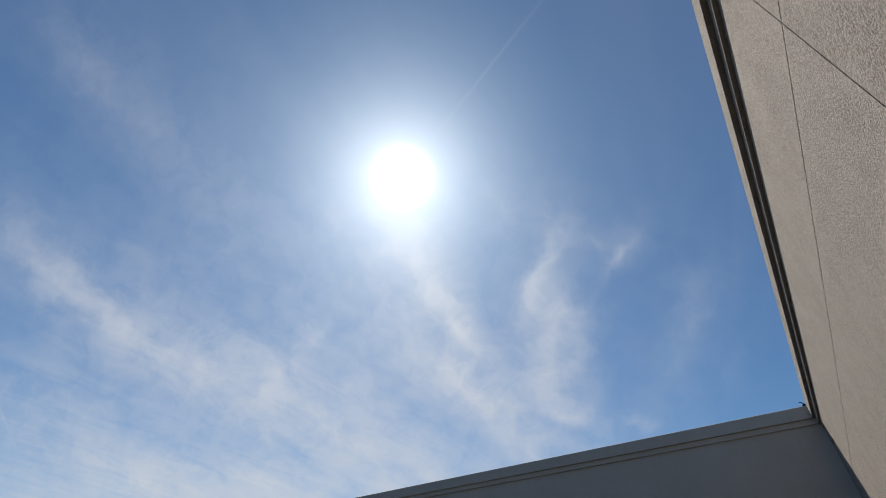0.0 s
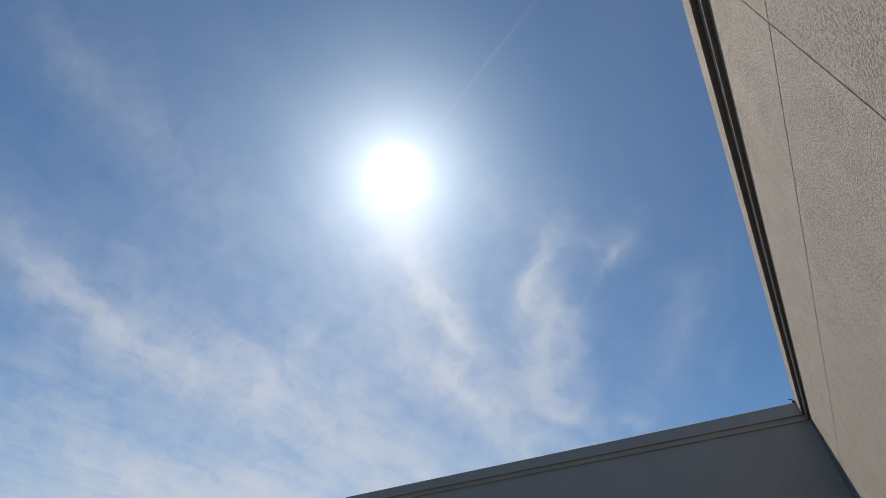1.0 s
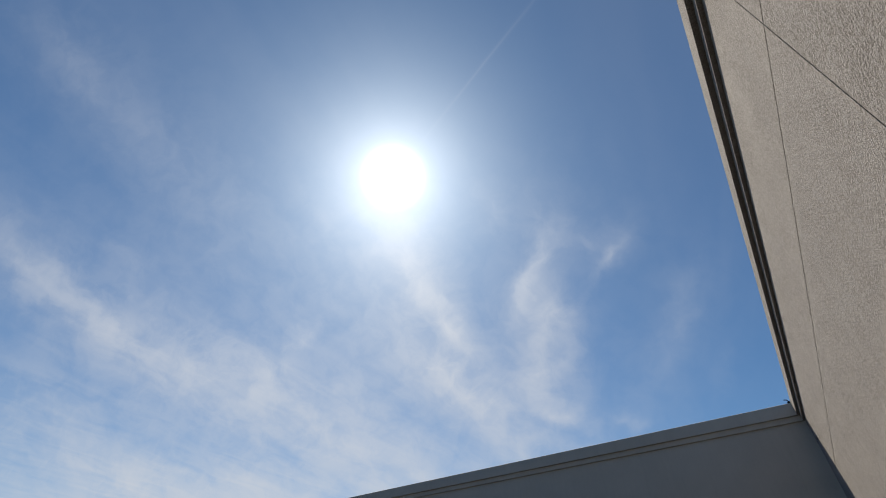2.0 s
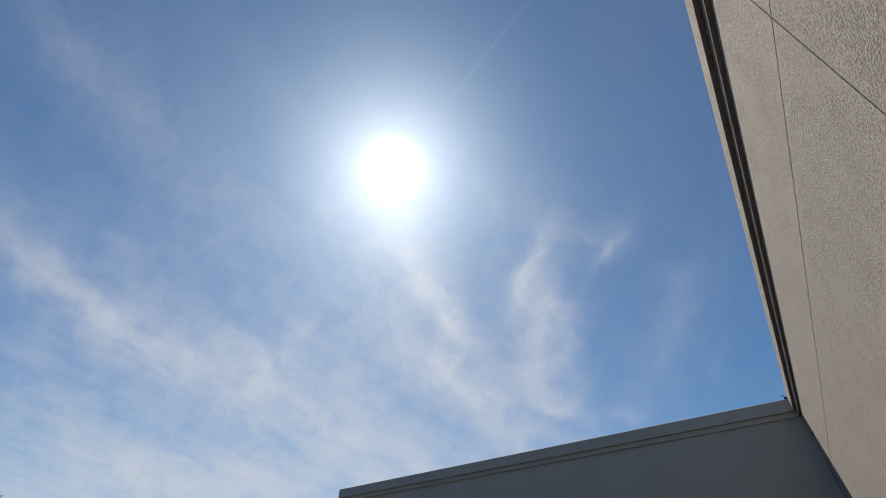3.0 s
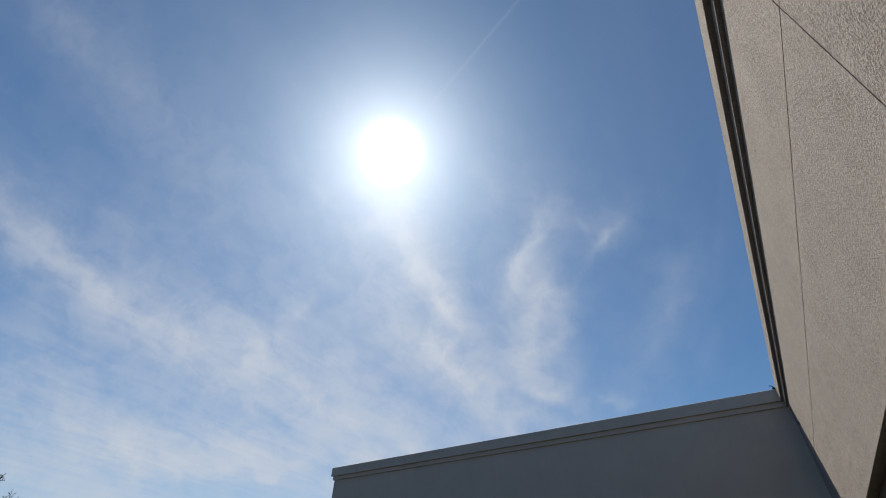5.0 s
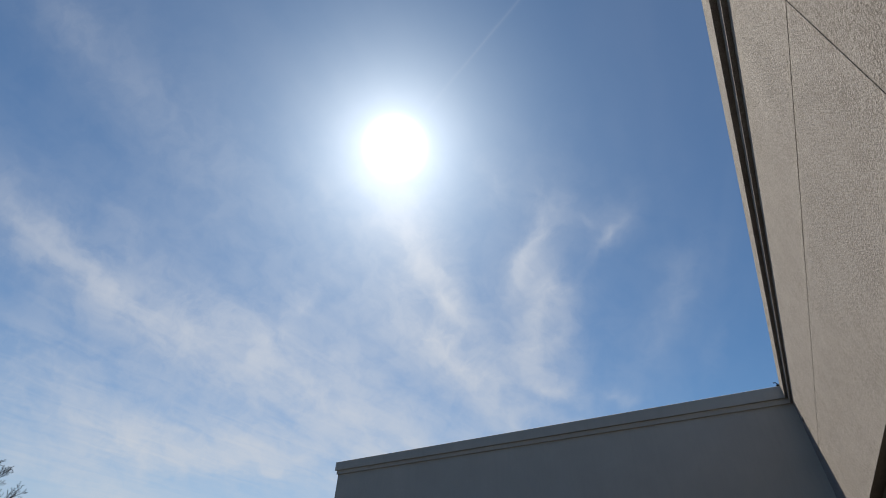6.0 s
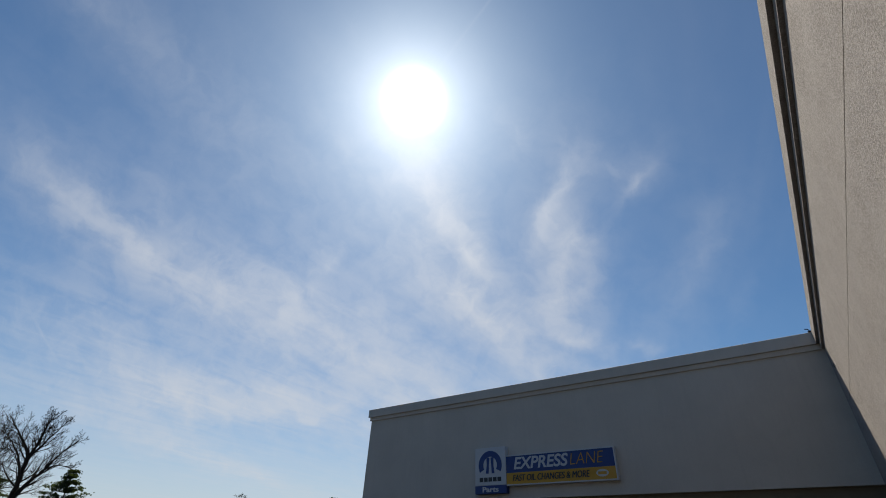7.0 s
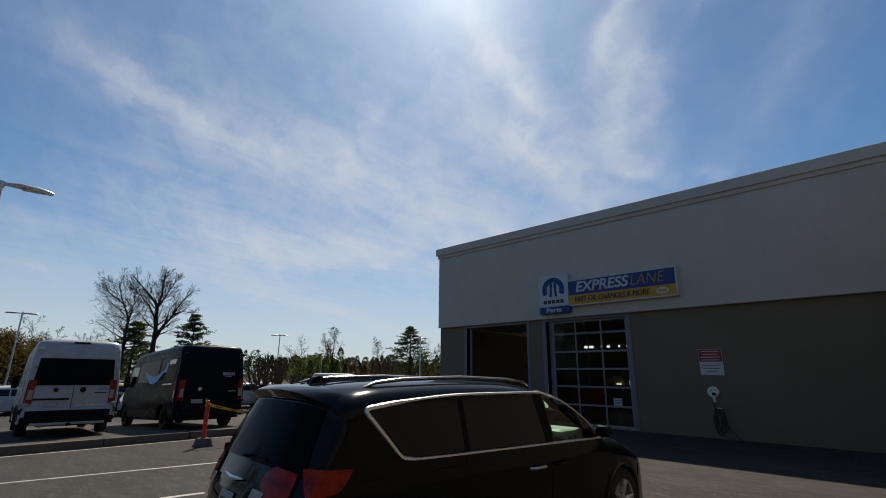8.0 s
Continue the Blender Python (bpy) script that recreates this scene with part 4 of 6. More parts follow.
def build_minivan():
    car = thing("minivan", "glossy black minivan with chrome window trim and roof rails", "car", pose(-4.0, 1.6, -0.115, 0, 0, 85.5))
    sh = Shell([(0.12, 0.26), (0.03, 0.42), (0.0, 0.60), (0.03, 0.84), (0.09, 1.0), (0.20, 1.24), (0.33, 1.49), (0.40, 1.60), (0.56, 1.665), (1.0, 1.705), (1.9, 1.725), (2.7, 1.70), (3.15, 1.61), (3.6, 1.40), (4.0, 1.175),
                (4.22, 1.09), (4.6, 1.01), (4.95, 0.90), (5.13, 0.74), (5.20, 0.50), (5.17, 0.26)], 0.99, 1.09, 0.265, 0.22, 0.12, 0.24, 0.10, drop=(0.045, 0.15), steps=90)
    R = 0.355
    wheels = ((1.16, R, 0.42), (4.30, R, 0.42))
    belt = lambda x: 1.125 - 0.014 * (x - 1.0)
    top = lambda x: 1.595 - 0.062 * max(1.9 - x, 0) ** 2 - 0.44 * max(x - 2.75, 0) ** 2
    front_window = lambda c: 2.93 < c.x < 3.60 and belt(c.x) + 0.03 < c.z < top(c.x) - 0.03 and abs(c.y) > 0.5
    windscreen = lambda c: 3.22 < c.x < 3.98 and abs(c.y) < 0.68 and c.z > 1.15
    part("body", sh.body(wheels, (front_window, windscreen)), PAINT_BLACK, car, smooth=True)
    under(car, 0, 5.2, 0.97, 0.2, 0.42, wheels)
    for sgn in (-1, 1):
        # quarter, sliding door and front door windows
        part("quarter_window", sh.side_patch(lambda k: 1.01 - 0.30 * k ** 0.95, lambda k: 1.645, lambda x: belt(x) + 0.02, lambda x: top(x) - 0.02, sgn), TINT, car, "dark tinted glass", True)
        part("sliding_door_window", sh.side_patch(lambda k: 1.70, lambda k: 2.80 - 0.07 * k, lambda x: belt(x) + 0.02, lambda x: top(x) - 0.02, sgn), TINT, car, "dark tinted glass", True)
        w = part("front_window", sh.side_patch(lambda k: 2.90 - 0.03 * k, lambda k: 3.68 - 0.72 * k ** 1.1, lambda x: belt(x) + 0.01, lambda x: top(x) - 0.01, sgn, 0.004), GLASS_CAR, car, "clear greenish glass", True)
        w.visible_shadow = False
        part("pillar", sh.side_patch(lambda k: 2.79 - 0.07 * k, lambda k: 2.91 - 0.03 * k, lambda x: belt(x) + 0.015, lambda x: top(x) - 0.015, sgn, 0.007, 3), PLASTIC_BLACK, car)
        part("pillar", sh.side_patch(lambda k: 1.64, lambda k: 1.705, lambda x: belt(x) + 0.015, lambda x: top(x) - 0.015, sgn, 0.0065, 3), PLASTIC_BLACK, car)
        part("mirror_triangle", sh.side_patch(lambda k: 3.60 - 0.2 * k, lambda k: 3.80 - 0.25 * k, lambda x: belt(x) + 0.005, lambda x: top(x) + 0.0, sgn, 0.007, 4), TINT, car)
        loop = [(3.82, belt(3.82)), (3.2, belt(3.2)), (2.4, belt(2.4)), (1.6, belt(1.6)), (1.13, belt(1.12) + 0.002), (1.05, belt(1) + 0.008), (0.97, 1.155), (0.87, 1.27), (0.765, 1.395), (0.705, 1.468), (0.697, 1.492), (0.718, 1.508), (0.78, top(0.78))]
        loop += [(x, top(x)) for x in (0.95, 1.2, 1.6, 2.0, 2.4, 2.7, 2.9, 3.1, 3.3, 3.5, 3.65, 3.8)]
        bm = bmesh.new()
        rings = []
        knots, loop = [Vector(q) for q in loop], []
        for i in range(len(knots) - 1):                    # a smooth curve through the corners
            a, b, c, d = knots[max(i - 1, 0)], knots[i], knots[i + 1], knots[min(i + 2, len(knots) - 1)]
            sa, sc = (c - a) * ((c - b).length / max((c - a).length, 1e-6)), (d - b) * ((c - b).length / max((d - b).length, 1e-6))
            for k in range(4):
                t = k / 4
                q = b * (2 * t ** 3 - 3 * t * t + 1) + sa * (t ** 3 - 2 * t * t + t) + c * (3 * t * t - 2 * t ** 3) + sc * (t ** 3 - t * t)
                loop.append((q.x, q.y))
        loop.append(tuple(knots[-1]))
        for i, (x, z) in enumerate(loop):
            a, b = Vector(loop[max(i - 1, 0)]), Vector(loop[min(i + 1, len(loop) - 1)])
            e = (b - a).normalized()
            hw = 0.012 + 0.008 * min(max((1.15 - x) / 0.2, 0.0), 1.0)
            ring = [sh.side(x - e.y * q * hw, z + e.x * q * hw, sgn, o) for q, o in ((-1, 0.004), (-0.6, 0.016), (0.6, 0.016), (1, 0.004))]
            rings.append([bm.verts.new(v) for v in ring])
        for a, b in zip(rings, rings[1:]):
            for k in range(3):
                bm.faces.new((a[k], a[k + 1], b[k + 1], b[k]))
        part("chrome_trim", bm, CHROME, car, "bright chrome window surround", True)
        # tail lamp on the flank and round the corner
        lamp_a = part("tail_lamp", sh.side_patch(lambda k: 0.238, lambda k: 0.44 + 0.12 * k ** 0.7, lambda x: 0.93 + 0.18 * max(x - 0.2, 0), lambda x: 1.13 - 0.05 * (x - 0.2), sgn, 0.012, 8), LAMP_RED, car, "red tail lamp lens", True)
        s0, s1 = sh.find(0.93), sh.find(1.12)
        part("tail_lamp", sh.skin_patch(s0, s1, sgn * 0.6, sgn * 0.955, 0.014, inner=lambda f: sgn * (0.58 + 0.75 * abs(f - 0.50) ** 2.6)), LAMP_RED, car, "red tail lamp lens", True)
        part("lamp_reflector", sh.skin_patch(s0 + (s1 - s0) * 0.45, s0 + (s1 - s0) * 0.62, sgn * 0.66, sgn * 0.92, 0.018, 2, 6), LAMP_DARK, lamp_a, "darker red reflector band")
        part("reverse_lamp", sh.skin_patch(s0 - 0.008, s0 + 0.004, sgn * 0.5, sgn * 0.7, 0.02, 3, 6), LAMP_CLEAR, car, "", True)
        # roof rail
        y = sgn * 0.64
        pts = [(0.80, 1.655), (0.92, 1.695), (1.2, 1.722), (1.9, 1.742), (2.6, 1.722), (2.88, 1.69), (2.98, 1.655)]
        part("roof_rail", tube(bmesh.new(), [(x, y - sgn * 0.02 * (x > 2.9), z) for x, z in pts], [0.010, 0.016, 0.018, 0.018, 0.018, 0.016, 0.010], 8), RAIL, car, "polished roof rail", True)
        part("door_line", sh.side_line([(2.86, 1.10), (2.87, 0.8), (2.84, 0.4)], sgn, 0.005, 0.0), PLASTIC_BLACK, car)
        part("door_line", sh.side_line([(1.66, 1.10), (1.64, 0.85), (1.60, 0.5)], sgn, 0.005, 0.0), PLASTIC_BLACK, car)
        part("slide_track", sh.side_line([(0.62, 1.02), (1.64, 1.03)], sgn, 0.006, 0.001), PLASTIC_BLACK, car)
        for hx in (2.62, 3.02):
            part("door_handle", tube(bmesh.new(), [sh.side(hx - 0.11, 0.90, sgn, 0.0), sh.side(hx - 0.08, 0.905, sgn, 0.045), sh.side(hx + 0.08, 0.905, sgn, 0.045), sh.side(hx + 0.11, 0.90, sgn, 0.0)], 0.014, 8), CHROME if hx < 2.7 else PAINT_BLACK, car, "", True)
        mir = part("wing_mirror", boxes((3.72, sgn * 0.97 if sgn > 0 else -1.15, 1.10, 3.84, 1.15 if sgn > 0 else -0.97, 1.225), bevel=0.04), PAINT_BLACK, car)
        part("mirror_glass", boxes((3.712, sgn * 1.01 if sgn > 0 else -1.13, 1.125, 3.719, 1.13 if sgn > 0 else -1.01, 1.20)), TINT, mir)
        for (x, z, a) in wheels:
            wheel(car, x, sgn * 0.965, R, sgn, RIM)
            arc = [(x + a * math.cos(t), z + a * math.sin(t)) for t in (radians(-15 + i * 210 / 18) for i in range(19))]
            part("wheel_arch", sh.side_line(arc, sgn, 0.035, -0.012), PAINT_BLACK, car, "", True)
    part("side_marker", sh.side_patch(lambda k: 4.80, lambda k: 4.88, lambda x: 0.55, lambda x: 0.70, -1, 0.008, 3, 3), LAMP_RED, car, "red side marker")
    s0, s1 = sh.find(1.10), sh.find(1.535)
    part("rear_window", sh.skin_patch(s0, s1, -0.99, 0.99, 0.008, taper=0.96), TINT_DIM, car, "dark tinted rear glass", True)
    bm = bmesh.new()                                       # spoiler lip that carries the roof on over the glass
    cols = []
    for j in range(25):
        v = -1.0 + j / 12
        up, low = sh.skin(sh.find(1.662), v, 0.004), sh.skin(sh.find(1.555), v, 0.002)
        tip = Vector((0.315 + 0.05 * v * v + 0.04 * abs(v) ** 8, up.y * 0.99, low.z + 0.075 - 0.02 * v * v))
        tip = tip.lerp(low + Vector((0, 0, 0.03)), 0.85 * abs(v) ** 7)
        crest = up.lerp(tip, 0.55) + Vector((0, 0, 0.018))
        cols.append([bm.verts.new(q) for q in (up, crest, tip + Vector((0.02, 0, 0.012)), tip, tip + Vector((0.02, 0, -0.022)), low)])
    for c, d in zip(cols, cols[1:]):
        for k in range(5):
            bm.faces.new((c[k], c[k + 1], d[k + 1], d[k]))
    bm.faces.new(cols[0])
    bm.faces.new(cols[-1][::-1])
    part("spoiler", bm, PAINT_BLACK, car, "", True)
    part("brake_lamp", sh.skin_patch(sh.find(1.545), sh.find(1.565), -0.18, 0.18, 0.012, 2, 6), LAMP_RED, car)
    part("rear_wiper", tube(bmesh.new(), [sh.skin(sh.find(1.11), 0.0, 0.02), sh.skin(sh.find(1.15), -0.25, 0.022), sh.skin(sh.find(1.14), -0.5, 0.02)], 0.012, 6), PLASTIC_BLACK, car)
    s = sh.find(0.965)
    bm = tube(bmesh.new(), [sh.skin(s, v, 0.014 + 0.004 * (1 - abs(v) * 4)) + Vector((0, 0, 0.02 * abs(v) * 4)) for v in (-0.24, -0.12, 0, 0.12, 0.24)], [0.006, 0.014, 0.022, 0.014, 0.006], 6)
    part("winged_badge", bm, CHROME, car, "chrome winged emblem")
    plate = part("number_plate", sh.skin_patch(sh.find(0.74), sh.find(0.87), -0.17, 0.17, 0.012, 2, 4), PLATE, car)
    part("plate_bar", sh.skin_patch(sh.find(0.785), sh.find(0.825), -0.12, 0.12, 0.015, 1, 4), SIGN_BLACK, plate)
    part("bumper_trim", sh.skin_patch(sh.find(0.38), sh.find(0.46), -0.9, 0.9, 0.012, 2, 14), CHROME, car)
    fin = bmesh.new()
    prism(fin, [(0.62, 1.655), (0.66, 1.73), (0.72, 1.745), (0.80, 1.715), (0.90, 1.67)], -0.035, 0.035)
    part("antenna_fin", fin, PLASTIC_BLACK, car, "black shark fin antenna")
    for k in range(4):                                     # pressed ribs of the roof skin
        v = -0.45 + 0.3 * k
        part("roof_rib", tube(bmesh.new(), [sh.skin(sh.find(1.67) + i * 0.028, v, -0.004) for i in range(9)], 0.012, 6), PAINT_BLACK, car, "", True)
    ws = part("windscreen", sh.skin_patch(sh.find(1.15, True), sh.find(1.61, True), -0.9, 0.9, 0.005, 8, 10), GLASS_CAR, car, "clear greenish windscreen", True)
    ws.visible_shadow = False
    for y in (-0.42, 0.42):
        seat = part("front_seat", boxes((2.55, y - 0.26, 0.55, 3.1, y + 0.26, 0.75), bevel=0.06), SEAT, car, "grey leather front seat")
        part("seat_back", boxes((2.48, y - 0.25, 0.75, 2.66, y + 0.25, 1.30), bevel=0.06), SEAT, seat)
        part("headrest", boxes((2.48, y - 0.13, 1.34, 2.60, y + 0.13, 1.52), bevel=0.05), SEAT, seat)
    part("dashboard", boxes((3.35, -0.78, 0.7, 3.85, 0.78, 1.17), bevel=0.05), SEAT, car, "pale grey dashboard")
    ring = [(3.32 + 0.06 * math.cos(a) * 0.5, 0.42 + 0.18 * math.cos(a), 1.02 + 0.17 * math.sin(a)) for a in (i * 2 * math.pi / 20 for i in range(21))]
    part("steering_wheel", tube(bmesh.new(), ring, 0.015, 6), PLASTIC_BLACK, car)
    part("headliner", boxes((0.7, -0.7, 1.58, 3.1, 0.7, 1.60)), SEAT, car)
    part("bulkhead", boxes((2.3, -0.85, 0.4, 2.34, 0.85, 1.58)), PLASTIC_BLACK, car)
    return car


def build_van(name, label, at, paint, length=5.41, rear_window=False, decal=False):
    van = thing(name, label, "van", at)
    L = length
    sh = Shell([(x, z * 0.99) for x, z in ((0.06, 0.36), (0.0, 0.44), (-0.02, 0.60), (0.02, 0.70), (0.03, 1.2), (0.055, 1.9), (0.085, 2.35), (0.16, 2.49), (0.35, 2.535), (1.5, 2.555), (L - 1.75, 2.52), (L - 1.40, 2.44), (L - 1.05, 2.15), (L - 0.70, 1.62), (L - 0.48, 1.30),
                (L - 0.28, 1.17), (L - 0.10, 1.0), (L - 0.01, 0.70), (L, 0.50), (L - 0.05, 0.28))], 1.06, 1.15, 0.085, 0.16, 0.03, 0.34, 0.09, drop=(0.04, 0.05), steps=80)
    R = 0.345
    wb = 3.45 if L < 5.8 else 4.04
    wheels = ((1.02, R, 0.42), (1.02 + wb, R, 0.42))
    part("body", sh.body(wheels), paint, van, smooth=True)
    under(van, 0, L, 1.0, 0.25, 0.5, wheels)
    for sgn in (-1, 1):
        z0, z1 = 0.80, 1.42
        lampt = part("tail_lamp", sh.side_patch(lambda k: 0.06, lambda k: 0.24, lambda x: z0, lambda x: z1, sgn, 0.008, 4), LAMP_RED, van, "tall red tail lamp", True)
        part("tail_lamp_rear", sh.skin_patch(sh.find(z0), sh.find(z1), sgn * 0.86, sgn * 1.0, 0.012, 6, 4), LAMP_RED, van, "tall red tail lamp", True)
        part("reverse_lens", sh.skin_patch(sh.find(0.91), sh.find(1.15), sgn * 0.88, sgn * 0.985, 0.016, 3, 3), LAMP_CLEAR, lampt)
        part("reverse_lens", sh.side_patch(lambda k: 0.08, lambda k: 0.21, lambda x: 0.91, lambda x: 1.15, sgn, 0.011, 3, 3), LAMP_CLEAR, lampt)
        part("cab_window", sh.side_patch(lambda k: L - 1.95, lambda k: L - 0.95 - 0.32 * k, lambda x: 1.42, lambda x: 2.0, sgn, 0.006), TINT, van, "dark cab side glass", True)
        part("side_moulding", sh.side_patch(lambda k: 0.3, lambda k: 0.62, lambda x: 0.62, lambda x: 0.80, sgn, 0.02, 3, 2), PLASTIC_BLACK, van)
        part("side_moulding", sh.side_patch(lambda k: 1.5, lambda k: 0.6 + wb, lambda x: 0.56, lambda x: 0.74, sgn, 0.02, 10, 2), PLASTIC_BLACK, van)
        if decal:                                          # glossy dark panels set into the flank
            for x0, x1 in ((0.32, 1.72), (1.88, L - 2.08)):
                part("side_panel", sh.side_patch(lambda k, x0=x0: x0, lambda k, x1=x1: x1, lambda x: 1.44, lambda x: 2.11, sgn, 0.004, 8, 4), TINT_DIM, van, "glossy dark side panel", True)
        part("panel_recess", sh.side_line([(0.3, 1.42), (0.3, 2.12), (1.75, 2.15), (1.75, 1.42), (0.3, 1.42)], sgn, 0.012, -0.004), paint, van, "", True)
        part("panel_recess", sh.side_line([(1.85, 1.42), (1.85, 2.15), (L - 2.05, 2.13), (L - 2.05, 1.42), (1.85, 1.42)], sgn, 0.012, -0.004), paint, van, "", True)
        part("slide_rail", sh.side_patch(lambda k: 0.45, lambda k: 2.0, lambda x: 1.36, lambda x: 1.385, sgn, 0.012, 6, 1), PLASTIC_BLACK, van)
        part("roof_gutter", sh.side_line([(0.25, 2.32), (2.2, 2.34), (L - 1.9, 2.32)], sgn, 0.016, 0.0), paint, van, "", True)
        for zz in (0.78, 1.75, 2.18):
            y0, y1 = sorted((sgn * (sh.width(0.1, zz) - 0.15), sgn * (sh.width(0.1, zz) - 0.03)))
            part("door_hinge", boxes((-0.005, y0, zz, 0.06, y1, zz + 0.06), bevel=0.012), paint, van)
        mir = part("wing_mirror", boxes((L - 1.25, sgn * 1.06 if sgn > 0 else -1.22, 1.32, L - 1.1, 1.22 if sgn > 0 else -1.06, 1.72), bevel=0.03), PLASTIC_BLACK, van)
        part("mirror_arm", boxes((L - 1.22, sgn * 0.95 if sgn > 0 else -1.12, 1.36, L - 1.14, 1.12 if sgn > 0 else -0.95, 1.42)), PLASTIC_BLACK, mir)
        for (x, z, a) in wheels:
            wheel(van, x, sgn * 0.985, R, sgn, PAINT_SILVER if not decal else PLASTIC_BLACK, 0.6, 6)
            arc = [(x + a * math.cos(t), z + a * math.sin(t)) for t in (radians(-10 + i * 200 / 16) for i in range(17))]
            part("wheel_arch", sh.side_line(arc, sgn, 0.045, -0.01), PLASTIC_BLACK, van, "", True)
    # rear doors
    part("door_gap", tube(bmesh.new(), [sh.skin(sh.find(z), 0.0, 0.001) for z in (0.62, 1.2, 1.8, 2.34)], 0.007, 6), PLASTIC_BLACK, van)
    part("rear_bumper", boxes((-0.16, -0.98, 0.36, 0.06, 0.98, 0.50), bevel=0.03), PLASTIC_BLACK, van, "black plastic rear bumper")
    part("lower_trim", sh.skin_patch(sh.find(0.48), sh.find(0.63), -0.97, 0.97, 0.012, 3, 12), PLASTIC_BLACK, van, "black lower door trim")
    part("bumper_step", boxes((-0.20, -0.78, 0.29, -0.02, 0.78, 0.355), bevel=0.01), PAINT_SILVER if not decal else PLASTIC_BLACK, van)
    plate = part("number_plate", sh.skin_patch(sh.find(0.73), sh.find(0.85), 0.28, 0.62, 0.02, 2, 3), PLATE, van)
    part("plate_bar", sh.skin_patch(sh.find(0.77), sh.find(0.81), 0.33, 0.57, 0.024, 1, 3), PAINT_SILVER, plate)
    part("plate_lamp_bar", sh.skin_patch(sh.find(0.90), sh.find(0.95), 0.06, 0.86, 0.02, 1, 6), PLASTIC_BLACK, van)
    part("latch", tube(bmesh.new(), [sh.skin(sh.find(1.14), -0.22, 0.0), sh.skin(sh.find(1.14), -0.22, 0.03)], 0.07, 14), PLASTIC_BLACK, van)
    part("badge", tube(bmesh.new(), [sh.skin(sh.find(1.14), 0.40, 0.0), sh.skin(sh.find(1.14), 0.40, 0.02)], 0.06, 6), CHROME if decal else PLASTIC_BLACK, van)
    part("model_bar", sh.skin_patch(sh.find(1.05), sh.find(1.09), -0.80, -0.52, 0.008, 1, 3), PLASTIC_BLACK if not decal else CHROME, van)
    part("brake_lamp", sh.skin_patch(sh.find(2.36), sh.find(2.40), -0.22, 0.22, 0.03, 2, 5), LAMP_RED if decal else PLASTIC_BLACK, van)
    if rear_window:
        part("rear_window", sh.skin_patch(sh.find(1.27), sh.find(1.97), -0.94, 0.94, 0.012, 6, 12), TINT_DIM, van, "wide dark rear glass", True)
        for z in (0.70, 1.225):                            # pressed seams across the doors
            part("door_seam", tube(bmesh.new(), [sh.skin(sh.find(z), v, 0.004) for v in (-0.9, -0.5, -0.05)], 0.008, 5), paint, van)
            part("door_seam", tube(bmesh.new(), [sh.skin(sh.find(z), v, 0.004) for v in (0.05, 0.5, 0.9)], 0.008, 5), paint, van)
        for sgn in (-1, 1):                                # black corner shields beside the bumper
            part("corner_shield", sh.side_patch(lambda k: 0.05, lambda k: 0.42, lambda x: 0.40, lambda x: 0.72, sgn, 0.016, 5, 3), PLASTIC_BLACK, van, "black plastic corner shield", True)
            part("step_bracket", boxes((-0.12, sgn * 0.55 - 0.04, 0.24, 0.02, sgn * 0.55 + 0.04, 0.36), bevel=0.008), PAINT_SILVER, van)
        part("tow_hitch", boxes((-0.24, -0.05, 0.26, 0.1, 0.05, 0.34), bevel=0.01), PLASTIC_BLACK, van)
        part("upper_panel", sh.skin_patch(sh.find(1.99), sh.find(2.34), -0.90, 0.90, 0.008, 3, 12), PAINT_WHITE, van, "", True)
    if decal:
        for k in range(6):                                 # brand lettering, as plain bars
            v = -0.32 - 0.075 * k
            part("name_bar", sh.skin_patch(sh.find(1.56), sh.find(1.64), v - 0.06, v, 0.004, 1, 1), PAINT_SILVER, van)
        part("swoosh", sh.skin_patch(sh.find(1.505), sh.find(1.525), -0.62, -0.40, 0.004, 1, 5), PAINT_SILVER, van)
        arc = [(3.2 - 1.9 * i / 14, 1.78 - 0.30 * math.sin(math.pi * i / 14)) for i in range(15)]
        for sgn in (-1, 1):
            bm = bmesh.new()
            rows = [[bm.verts.new(sh.side(x, z + q * (0.02 + 0.10 * math.sin(math.pi * i / 14)), sgn, 0.008)) for q in (-1, 1)] for i, (x, z) in enumerate(arc)]
            for a, b in zip(rows, rows[1:]):
                bm.faces.new((a[0], b[0], b[1], a[1]))
            part("smile_decal", bm, DECAL_BLUE, van, "blue curved decal")
            part("arrow_decal", sh.side_patch(lambda k: 1.12, lambda k: 1.4 - 0.2 * k, lambda x: 1.7, lambda x: 1.98, sgn, 0.008, 3, 3), DECAL_BLUE, van)
            for k in range(5):
                part("name_bar", sh.side_patch(lambda k2, k=k: 0.5 + 0.11 * k, lambda k2, k=k: 0.59 + 0.11 * k, lambda x: 1.92, lambda x: 2.06, sgn, 0.006, 1, 1), PAINT_SILVER, van)
            part("stripe_decal", sh.side_patch(lambda k: 0.45, lambda k: 1.3, lambda x: 1.30, lambda x: 1.345, sgn, 0.014, 8, 1), PAINT_SILVER, van)
    else:
        part("stripe_decal", sh.skin_patch(sh.find(1.14), sh.find(1.18), -0.82, -0.55, 0.006, 1, 3), DECAL_BLUE, van)
        part("script_bar", sh.skin_patch(sh.find(0.74), sh.find(0.77), -0.75, -0.05, 0.006, 1, 6), PAINT_SILVER, van)
    return van


